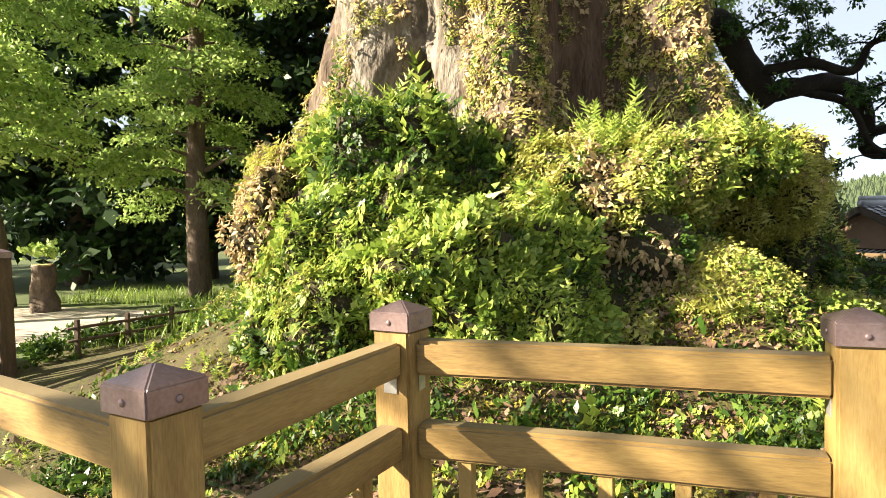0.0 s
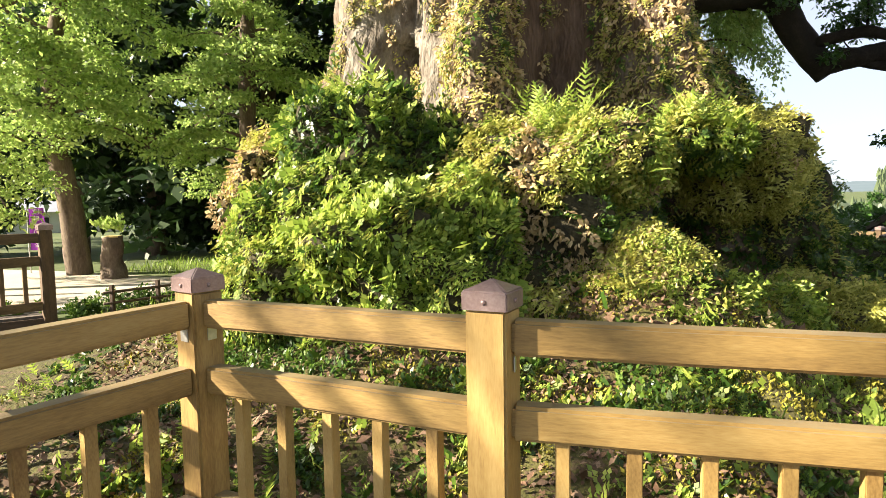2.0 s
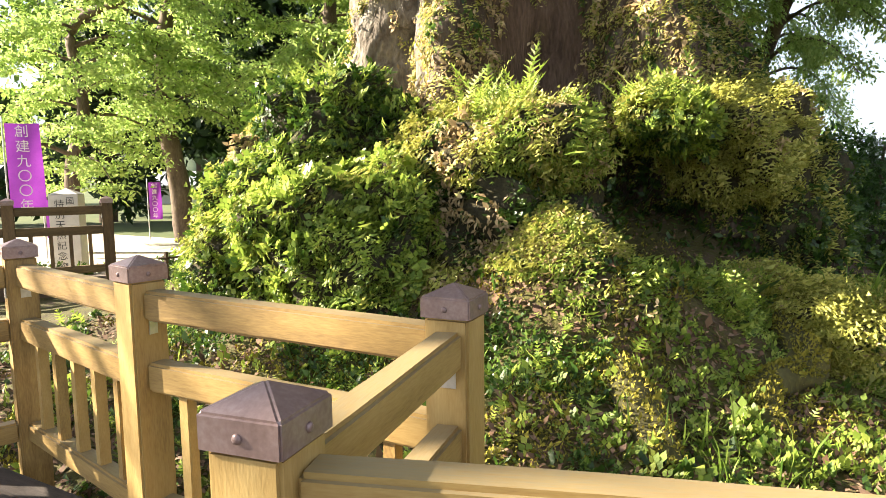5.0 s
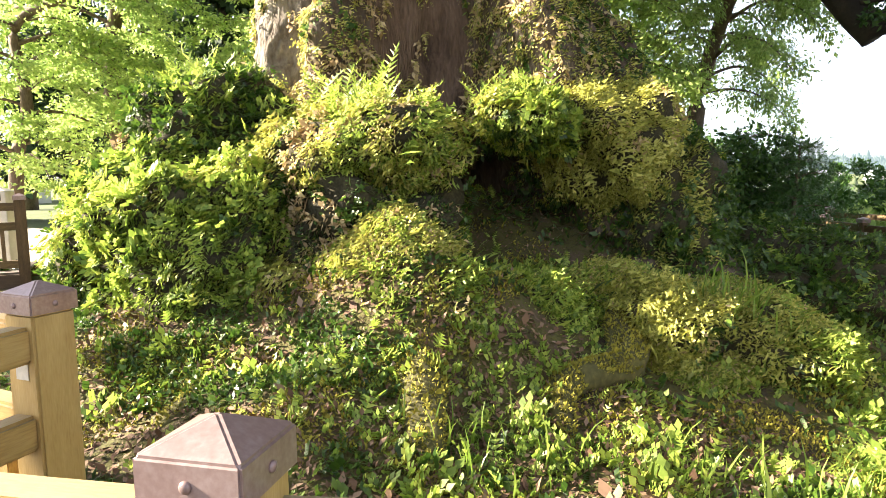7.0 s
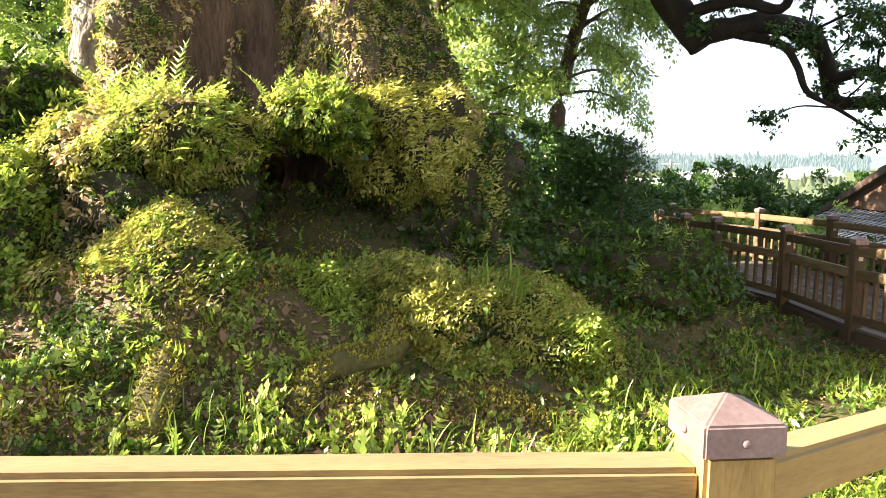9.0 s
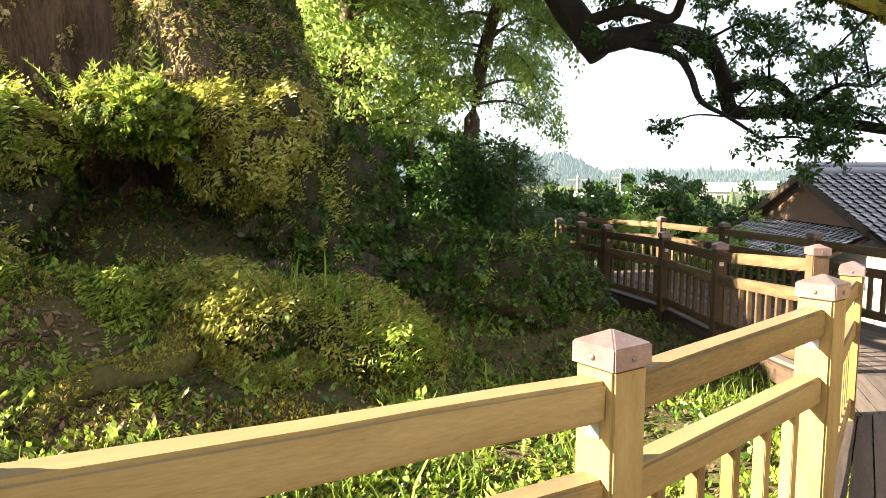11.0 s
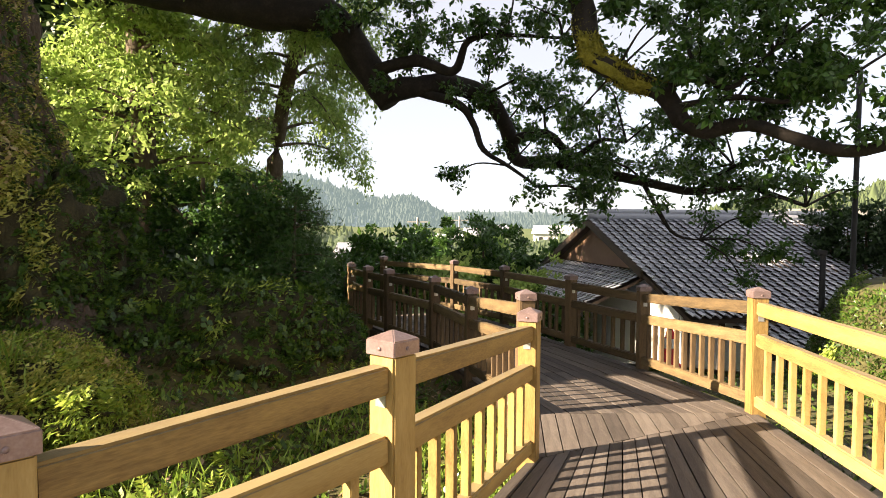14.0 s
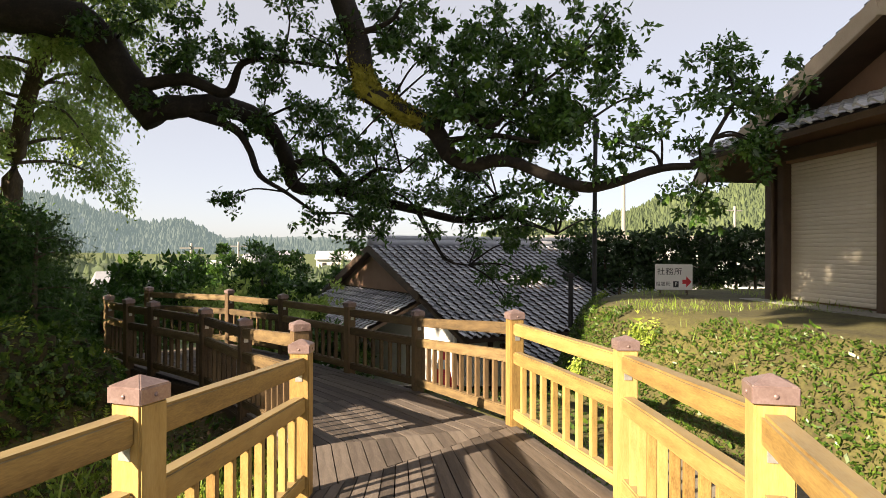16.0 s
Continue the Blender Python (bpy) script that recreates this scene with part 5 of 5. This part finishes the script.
def shutter_house():
    top = thing("shrine_office", "timber building with cream roller shutters and a tiled gable roof", "building")
    c = Vector((17.2, 10.2, 0.62))
    u = Vector((-0.24, -0.97, 0)).normalized()    # along the shuttered front, towards the boardwalk
    n = Vector((-0.97, 0.24, 0)).normalized()     # out of the front
    ang = math.degrees(math.atan2(u.y, u.x))
    bm = bmesh.new()
    box(bm, 0, 0, 0, 7.0, 5.0, 2.5)
    body = part("wall", bm, PLASTER, top)
    p = c + u * 3.4 - n * 2.62 + Vector((0, 0, 1.25))
    body.matrix_basis = pose(p.x, p.y, p.z, 0, 0, ang)
    sl = bpy.data.meshes.new("slat")
    bm = bmesh.new()
    bmesh.ops.create_cone(bm, cap_ends=True, segments=10, radius1=0.036, radius2=0.036, depth=2.1, matrix=Matrix.Rotation(radians(90), 4, "Y"))
    bmesh.ops.scale(bm, vec=(1, 0.45, 1), verts=bm.verts)
    bm.to_mesh(sl)
    bm.free()
    sl.materials.append(SHUT)
    for bay in range(3):
        for k in range(34):
            q = c + u * (1.45 + 2.25 * bay) - n * 0.06 + Vector((0, 0, 0.08 + 0.068 * k))
            shared("slat", sl, pose(q.x, q.y, q.z, 0, 0, ang), top)
    for d, w in ((-0.02, 0.16), (0.34, 0.16), (2.58, 0.14), (4.83, 0.14)):
        bm = bmesh.new()
        box(bm, 0, 0, 0, w, 0.17, 2.45, 0.008)
        q = c + u * d + n * 0.02 + Vector((0, 0, 1.22))
        part("post", bm, DARKWOOD, top).matrix_basis = pose(q.x, q.y, q.z, 0, 0, ang)
    bm = bmesh.new()
    box(bm, 0, 0, 0, 7.2, 0.2, 0.22, 0.008)
    q = c + u * 3.4 + n * 0.02 + Vector((0, 0, 2.5))
    part("lintel", bm, DARKWOOD, top).matrix_basis = pose(q.x, q.y, q.z, 0, 0, ang)
    bm = bmesh.new()
    box(bm, 0, 0, 0, 7.4, 5.8, 0.3, 0.02)
    q = c + u * 3.4 - n * 2.4 + Vector((0, 0, -0.14))
    part("plinth", bm, CEMENT, top).matrix_basis = pose(q.x, q.y, q.z, 0, 0, ang)
    # pent roof along the front, then the gable over it
    z = Vector((0, 0, 1))
    a = c - u * 0.9 + z * 3.05 + n * 0.1
    d = (n * 1.0 - z * 0.42).normalized()
    slab("pent_roof", [a - z * 0.05, a + u * 8.6 - z * 0.05, a + u * 8.6 + d * 1.1 - z * 0.05, a + d * 1.1 - z * 0.05], 0.09, DARKWOOD, top)
    roof_rows(top, a, u, d, 5, 34, 0.253, 0.22)
    rid = c + u * 3.4 + z * 4.1 + n * 0.75
    for sgn in (-1, 1):
        dd = (u * sgn * 4.6 - z * 1.7).normalized()
        slab("roof", [rid - z * 0.06, rid - n * 7 - z * 0.06, rid - n * 7 + dd * 5.0 - z * 0.06, rid + dd * 5.0 - z * 0.06], 0.12, DARKWOOD, top)
        roof_rows(top, rid, -n, dd, 18, 26, 0.27, 0.28)
        rail("bargeboard", rid + n * 0.03 - z * 0.16, rid + n * 0.03 + dd * 5.0 - z * 0.16, 0.08, 0.26, mat("pale_fascia", [(0.40, 0.32, 0.24), (0.5, 0.42, 0.33)], 3, 0.8, 0.1), top)
    g = rid - n * 0.7
    bm = bmesh.new()
    dd1, dd2 = (u * -4.6 - z * 1.7).normalized(), (u * 4.6 - z * 1.7).normalized()
    tri = [g - z * 0.15, g + dd1 * 4.7 - z * 0.12, g + dd2 * 4.7 - z * 0.12]
    f0, f1 = [bm.verts.new(w) for w in tri], [bm.verts.new(w - n * 0.1) for w in tri]
    bm.faces.new(f0)
    bm.faces.new(f1[::-1])
    for i in range(3):
        j = (i + 1) % 3
        bm.faces.new((f0[i], f0[j], f1[j], f1[i]))
    bmesh.ops.recalc_face_normals(bm, faces=bm.faces)
    part("gable", bm, PLASTER, top)
    tube("downpipe", [c - u * 0.75 + n * 0.5 + z * 2.6, c + u * 0.15 + n * 0.22 + z * 2.35, c + u * 0.2 + n * 0.16 + z * 1.2, c + u * 0.2 + n * 0.16], [0.035] * 4, DARKWOOD, top, sides=10, knots=0)


shutter_house()


def sign_board():
    top = thing("sign_board", "white sign board with black characters and a red arrow", "sign", at=(16.35, 11.8, ground(16.35, 11.8)))
    top.rotation_euler = (0, 0, radians(-30))
    bm = bmesh.new()
    box(bm, 0, 0, 0.34, 0.70, 0.03, 0.50, 0.012)
    part("board", bm, WHITE, top)
    for x in (-0.25, 0.25):
        bm = bmesh.new()
        box(bm, x, 0.035, 0.22, 0.04, 0.04, 0.6)
        part("post", bm, BEAM, top)
    for k, ch in enumerate("社務所"):
        words(ch, 0.15, pose(-0.24 + 0.16 * k, -0.019, 0.44, 90, 0, 0), INK, top)
    words("祖霊殿", 0.095, pose(-0.2, -0.019, 0.2, 90, 0, 0), INK, top)
    bm = bmesh.new()
    box(bm, 0.04, -0.017, 0.2, 0.1, 0.004, 0.12)
    part("panel", bm, INK, top)
    words("P", 0.1, pose(0.04, -0.022, 0.2, 90, 0, 0), WHITE, top)
    bm = bmesh.new()
    vs = [bm.verts.new((x, -0.019, z)) for x, z in ((0.16, 0.29), (0.23, 0.29), (0.23, 0.36), (0.33, 0.25), (0.23, 0.14), (0.23, 0.21), (0.16, 0.21))]
    f = bm.faces.new(vs)
    r = bmesh.ops.extrude_face_region(bm, geom=[f])
    bmesh.ops.translate(bm, vec=(0, 0.004, 0), verts=[g for g in r["geom"] if isinstance(g, bmesh.types.BMVert)])
    bmesh.ops.recalc_face_normals(bm, faces=bm.faces)
    part("arrow", bm, RED, top, "red arrow")


sign_board()


def lamp_pole():
    top = thing("lamp_pole", "slim dark metal pole on the grassy bank", "pole", at=(15.55, 13.35, 0.4))
    tube("pole", [(0, 0, -0.3), (0.01, 0, 2), (0.03, 0, 3.9)], [0.05, 0.048, 0.045], INK, top, sides=12, knots=0)
    bm = bmesh.new()
    box(bm, 0.04, 0, 3.6, 0.11, 0.11, 0.25, 0.01)
    part("box", bm, INK, top)
    b = thing("bollard_light", "short dark bollard light with an angled head", "light", at=(14.56, 12.65, 0.25))
    tube("post", [(0, 0, -0.3), (0, 0, 0.4), (0, 0, 0.74)], [0.05, 0.05, 0.05], INK, b, sides=12, knots=0)
    bm = bmesh.new()
    box(bm, -0.06, -0.03, 0.75, 0.2, 0.13, 0.07, 0.015)
    part("head", bm, INK, b)


lamp_pole()


def tall_hedge():
    top = thing("hedge", "tall dark clipped hedge behind the sign", "hedge")
    a, b = Vector((18.7, 19.6, 0.3)), Vector((21.3, 14.4, 0.45))
    body = []
    for i in range(26):
        p = a.lerp(b, i / 25)
        for z in (0.35, 0.85, 1.35):
            body.append((p.x + RNG.normal(0, 0.08), p.y + RNG.normal(0, 0.08), p.z + z, 0.42))
    P, N = clump_points(body, 420, 0.8, 8)
    leaves("crown", P, N, LEAF, 0.13, DARKLEAF, 0.3, 1.0, parent=top)
    for i in range(12):
        p = a.lerp(b, (i + 0.5) / 12)
        tube("stem", [(p.x, p.y, 0), (p.x + 0.05, p.y, 0.6), (p.x, p.y, 1.4)], [0.05, 0.04, 0.02], DARKBARK, top, sides=7)


tall_hedge()
SHRUBS = [(6.5, 27.2, 0.1, 1.24), (8.0, 27.7, 0.4, 1.29), (9.3, 24.1, 0.2, 1.04), (10.5, 23.7, 0.1, 1.04), (8.8, 21.1, -0.4, 0.74), (10.9, 21.4, -0.4, 0.69), (5.7, 25.4, -0.3, 0.95), (10.5, 32.2, 0.6, 1.16), (13.9, 30.9, 0.2, 1.03),
          (7.7, 21.5, -0.2, 0.66), (9.9, 19.6, -0.7, 0.7), (11.0, 19.0, -0.9, 0.7), (4.5, 18.4, 0.3, 0.95), (5.4, 18.6, 0.2, 0.9), (3.6, 18.2, 0.9, 0.9), (5.9, 20.4, 0.5, 0.9), (6.9, 21.6, 0.5, 0.8), (9.4, 22.6, 0.6, 0.9), (5.2, 12.6, -0.1, 0.5), (4.7, 11.6, 0.1, 0.65)]
for i, (x, y, z, r) in enumerate(SHRUBS):
    top = thing("shrub", "leafy green shrub beyond the boardwalk", "shrub", "shrubs on the bank")
    g = ground(x, y)
    tube("stem", [(x, y, g - 0.1), (x + 0.05, y, (g + z) / 2), (x, y, z)], [0.07, 0.05, 0.03], DARKBARK, top, sides=7)
    low = [(x + RNG.normal(0, 0.4), y + RNG.normal(0, 0.4), z - r * RNG.uniform(0.5, 1.4), r * 0.8) for _ in range(2)]
    P, N = clump_points([(x, y, z, r)] + low, 900, 0.7, 22)
    leaves("crown", P, N, LEAF, 0.15, TREELEAF if i in (4, 5, 9, 10, 2) else CAMPHOR, 0.3, 1.0, parent=top)

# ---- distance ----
# muted hill colours; the haze over them is added as emission below
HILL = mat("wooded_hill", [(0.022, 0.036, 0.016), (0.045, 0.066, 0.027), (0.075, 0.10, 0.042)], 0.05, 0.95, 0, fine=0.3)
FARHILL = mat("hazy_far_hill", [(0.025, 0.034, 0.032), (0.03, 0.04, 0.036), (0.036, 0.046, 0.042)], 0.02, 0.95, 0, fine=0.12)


def haze_glow(material, colour, strength):
    """Haze of the distance, put into the material as emission."""
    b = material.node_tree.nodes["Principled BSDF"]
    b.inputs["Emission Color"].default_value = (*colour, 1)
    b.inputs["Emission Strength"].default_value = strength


def hill(name, az0, az1, dist, profile, material, deep, label, rough=6.0, woods=0, leaf=None):
    """A wooded ridge seen across the valley, az in degrees clockwise from +y; the profile gives its height."""
    n, m = 220, 26
    v, fc = [], []
    for i in range(n + 1):
        u = i / n
        a = radians(az0 + (az1 - az0) * u)
        for j in range(m + 1):
            s = j / m
            d = dist + deep * s
            h = -14 + (profile(u) + 14) * math.sin(s * math.pi / 2) ** 0.8
            h += rough * s * (noise.noise(Vector((a * 40, s * 5, dist * 0.01))) + 0.6 * noise.noise(Vector((a * 130, s * 14, 3.0))) + 0.35 * noise.noise(Vector((a * 330, s * 40, 5.0))))
            v.append((d * math.sin(a), d * math.cos(a), h))
    for i in range(n):
        for j in range(m):
            k = i * (m + 1) + j
            fc.append((k, k + 1, k + m + 2, k + m + 1))
    ob = grid_object(name, v, fc, material, label=label, category="hill", kind="structure")
    if woods:
        P, N = sample(ob, woods)
        leaves("woods", P, np.tile((0, 0, 1.0), (len(P), 1)), CONIFER, max(1.0, dist * 0.008), leaf, 2.5, 0.10, label="distant woods on the hill", category="woods", kind="stuff")
    return ob


bell = lambda u, c, w: math.exp(-((u - c) / w) ** 2)
ring = [[(r * math.cos(k * math.pi / 2), r * math.sin(k * math.pi / 2)) for k in range(4)] for r in (0.30, 0.36, 0.05)]
CONIFER = (np.array([(h, *q) for h, row in zip((0, 1.0), (ring[1], ring[2])) for q in row]), np.array([[4 * j + k, 4 * j + (k + 1) % 4, 4 * j + 4 + (k + 1) % 4, 4 * j + 4 + k] for j in range(1) for k in range(4)]))
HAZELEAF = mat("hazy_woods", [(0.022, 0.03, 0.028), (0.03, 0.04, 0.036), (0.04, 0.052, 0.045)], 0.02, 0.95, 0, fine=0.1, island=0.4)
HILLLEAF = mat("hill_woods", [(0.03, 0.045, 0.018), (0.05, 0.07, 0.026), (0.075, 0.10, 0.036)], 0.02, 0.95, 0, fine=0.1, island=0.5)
# hills and woods glow a little, with the hazy air put into them
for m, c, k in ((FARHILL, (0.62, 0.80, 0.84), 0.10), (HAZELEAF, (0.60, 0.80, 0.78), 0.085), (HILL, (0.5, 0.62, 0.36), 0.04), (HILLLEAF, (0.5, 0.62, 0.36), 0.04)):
    haze_glow(m, c, k)
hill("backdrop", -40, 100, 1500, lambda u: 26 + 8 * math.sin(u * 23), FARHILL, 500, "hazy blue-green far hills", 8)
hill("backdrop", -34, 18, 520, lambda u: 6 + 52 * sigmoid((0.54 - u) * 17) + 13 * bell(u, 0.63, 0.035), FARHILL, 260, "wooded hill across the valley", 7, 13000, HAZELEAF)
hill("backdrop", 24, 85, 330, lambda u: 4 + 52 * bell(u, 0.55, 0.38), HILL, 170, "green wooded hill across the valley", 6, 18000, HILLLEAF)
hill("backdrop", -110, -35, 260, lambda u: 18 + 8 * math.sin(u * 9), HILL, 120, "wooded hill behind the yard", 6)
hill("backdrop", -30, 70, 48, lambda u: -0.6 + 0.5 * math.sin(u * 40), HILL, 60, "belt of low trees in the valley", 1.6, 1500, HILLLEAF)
HOUSEWALL = mat("house_wall", [(0.55, 0.54, 0.52), (0.72, 0.71, 0.69)], 0.5, 0.8, 0)
for x, y, z, w, d, h, t in ((17, 125, -3.5, 6, 5, 3.8, 10), (33, 140, -3.5, 7, 5, 4.2, -8), (43, 150, -3.5, 8, 6, 4.5, 15), (24, 150, -3.5, 6, 5, 4.2, 30), (2, 70, -5, 8, 6, 4, 12), (9, 95, -5, 9, 7, 4.5, -20), (-27, 33.5, -0.3, 9, 6, 2.0, 20), (-36, 24, -0.3, 10, 6, 2.4, 55)):
    top = thing("house", "pale distant house with a low tiled roof", "house", "distant houses", at=(x, y, z))
    top.rotation_euler = (0, 0, radians(t))
    bm = bmesh.new()
    box(bm, 0, 0, h * 0.35, w, d, h * 0.7)
    part("wall", bm, HOUSEWALL, top)
    bm = bmesh.new()
    r = [bm.verts.new(q) for q in ((-w * 0.56, -d * 0.6, h * 0.68), (w * 0.56, -d * 0.6, h * 0.68), (w * 0.56, d * 0.6, h * 0.68), (-w * 0.56, d * 0.6, h * 0.68), (-w * 0.5, 0, h * 1.1), (w * 0.5, 0, h * 1.1))]
    for f in ((0, 1, 5, 4), (2, 3, 4, 5), (0, 4, 3), (1, 2, 5), (3, 2, 1, 0)):
        bm.faces.new([r[i] for i in f])
    part("roof", bm, TILE, top)
    for k in range(3):
        bm = bmesh.new()
        box(bm, w * (k - 1) * 0.28, -d * 0.5 - 0.02, h * 0.4, w * 0.12, 0.06, h * 0.25)
        part("window", bm, INK, top)


def flat_building():
    top = thing("building", "long pale building with a flat grey roof", "building", at=(33, 33, -2.5))
    top.rotation_euler = (0, 0, radians(-12))
    bm = bmesh.new()
    box(bm, 0, 0, 2.2, 16, 8, 4.4)
    part("wall", bm, HOUSEWALL, top)
    bm = bmesh.new()
    box(bm, 0, 0, 4.55, 17, 9, 0.35, 0.05)
    part("roof", bm, CEMENT, top)
    for k in range(5):
        bm = bmesh.new()
        box(bm, -6 + 3 * k, -4.03, 2.7, 1.6, 0.08, 1.2)
        part("window", bm, INK, top)


flat_building()
for x, y, z, h in ((43.6, 52.1, -3, 11.5), (76, 72.5, -3, 10.5), (6, 85, -5, 7.2), (12, 100, -5, 7.5)):
    top = thing("utility_pole", "grey concrete utility pole with crossarms", "pole", "utility poles", at=(x, y, z))
    tube("pole", [(0, 0, 0), (0, 0, h / 2), (0, 0, h)], [0.22, 0.19, 0.15], CEMENT, top, sides=10, knots=0)
    bm = bmesh.new()
    box(bm, 0, 0, h - 0.6, 2.6, 0.14, 0.16)
    part("crossarm", bm, CEMENT, top)

# grass and creepers on the bank beside the boardwalk
PV = np.array([(x, y, ground(x, y)) for x, y in zip(RNG.uniform(10.8, 22, 24000), RNG.uniform(1.5, 14.5, 24000))])
k = patches(PV, 0.7, 0.12, 3.0)
leaves("grass", PV[k], np.tile((0, 0, 1.0), (k.sum(), 1)), BLADE, 0.10, GRASS, 0.7, 1.3, label="short grass on the bank", category="grass", kind="stuff")
k = (PV[:, 0] < 14.0) & patches(PV, 0.8, 0.0, 8.0) & (RNG.random(len(PV)) < 0.6)
leaves("ground_cover", PV[k] + (0, 0, 0.03), np.tile((0, 0, 1.0), (k.sum(), 1)), TRIO, 0.075, IVY, 0.3, 1.0, face=0.5, out=0.2, label="dark creepers on the bank", category="plants", kind="stuff")

P, N = sample(GROUND, 16000, lambda c, n: ((c[:, 0] > 12.4) & (c[:, 0] < 15.5) & (c[:, 1] > 0.5) & (c[:, 1] < 12.5) & (n[:, 2] < 0.93)) * 1.0)
k = patches(P, 1.2, 0.42, 6.0)
leaves("foliage", P[k] + N[k] * 0.06, N[k], FRONDLET, 0.10, FERN, 0.3, 1.0, 0.1, face=0.9, label="bright ferns on the face of the bank", category="foliage", kind="stuff")
leaves("foliage", P[~k] + N[~k] * 0.03, N[~k], TRIO, 0.05, IVY, 0.2, 1.0, 0.1, label="dark creepers on the face of the bank", category="foliage", kind="stuff")

# tree south-west of the platform, through whose leaves the sun comes
SIDE = SUN.cross(Vector((0, 0, 1))).normalized()
RISE = SIDE.cross(SUN).normalized()
tree("broad-leaved tree that dapples the platform", [(-10.2, -3.3, -0.4), (-10.0, -3.0, 2.5), (-9.6, -2.3, 5.0), (-9.2, -1.9, 7.6)], [0.25, 0.2, 0.15, 0.06],
     [tuple(Vector((-9.0, -1.4, 5.9)) + SIDE * (0.78 * i + 0.39 * (j % 2) + RNG.normal(0, 0.1)) + RISE * (0.62 * j + RNG.normal(0, 0.08))) + (RNG.uniform(0.14, 0.24),) for i in range(-4, 4) for j in range(-2, 2)], CAMPHOR, 0.16, 190, flat=0.6)


def pavement():
    xs, ys = np.linspace(10.4, 13.6, 11), np.linspace(11.4, 16.4, 11)
    v = [(x, y, ground(x, y) + 0.10) for y in ys for x in xs]
    fc = [(j * 11 + i, j * 11 + i + 1, (j + 1) * 11 + i + 1, (j + 1) * 11 + i) for j in range(10) for i in range(10)]
    return grid_object("pavement", v, fc, SAND, label="pale pavement in front of the tiled house", category="pavement", kind="structure")


pavement()


def traffic_cone(x, y):
    top = thing("traffic_cone", "red traffic cone with a white band beyond the railing", "cone", at=(x, y, ground(x, y) + 0.1))
    bm = bmesh.new()
    bmesh.ops.create_cone(bm, cap_ends=True, segments=20, radius1=0.16, radius2=0.03, depth=0.66, matrix=Matrix.Translation((0, 0, 0.36)))
    part("body", bm, RED, top)
    bm = bmesh.new()
    bmesh.ops.create_cone(bm, cap_ends=True, segments=20, radius1=0.121, radius2=0.09, depth=0.15, matrix=Matrix.Translation((0, 0, 0.37)))
    part("band", bm, WHITE, top, "white band")
    bm = bmesh.new()
    box(bm, 0, 0, 0.015, 0.38, 0.38, 0.03, 0.006)
    part("base", bm, RED, top)


traffic_cone(11.5, 11.6)


def white_fence():
    top = thing("fence", "low white fence in the shade beyond the slope", "fence")
    for i in range(4):
        bm = bmesh.new()
        box(bm, 1.6 + 0.5 * i, 21.9 - 0.1 * i, -1.15, 0.09, 0.09, 0.5, 0.005)
        part("post", bm, WHITE, top)
    rail("rail", Vector((1.4, 21.95, -1.0)), Vector((3.3, 21.55, -1.08)), 0.06, 0.09, WHITE, top)


white_fence()
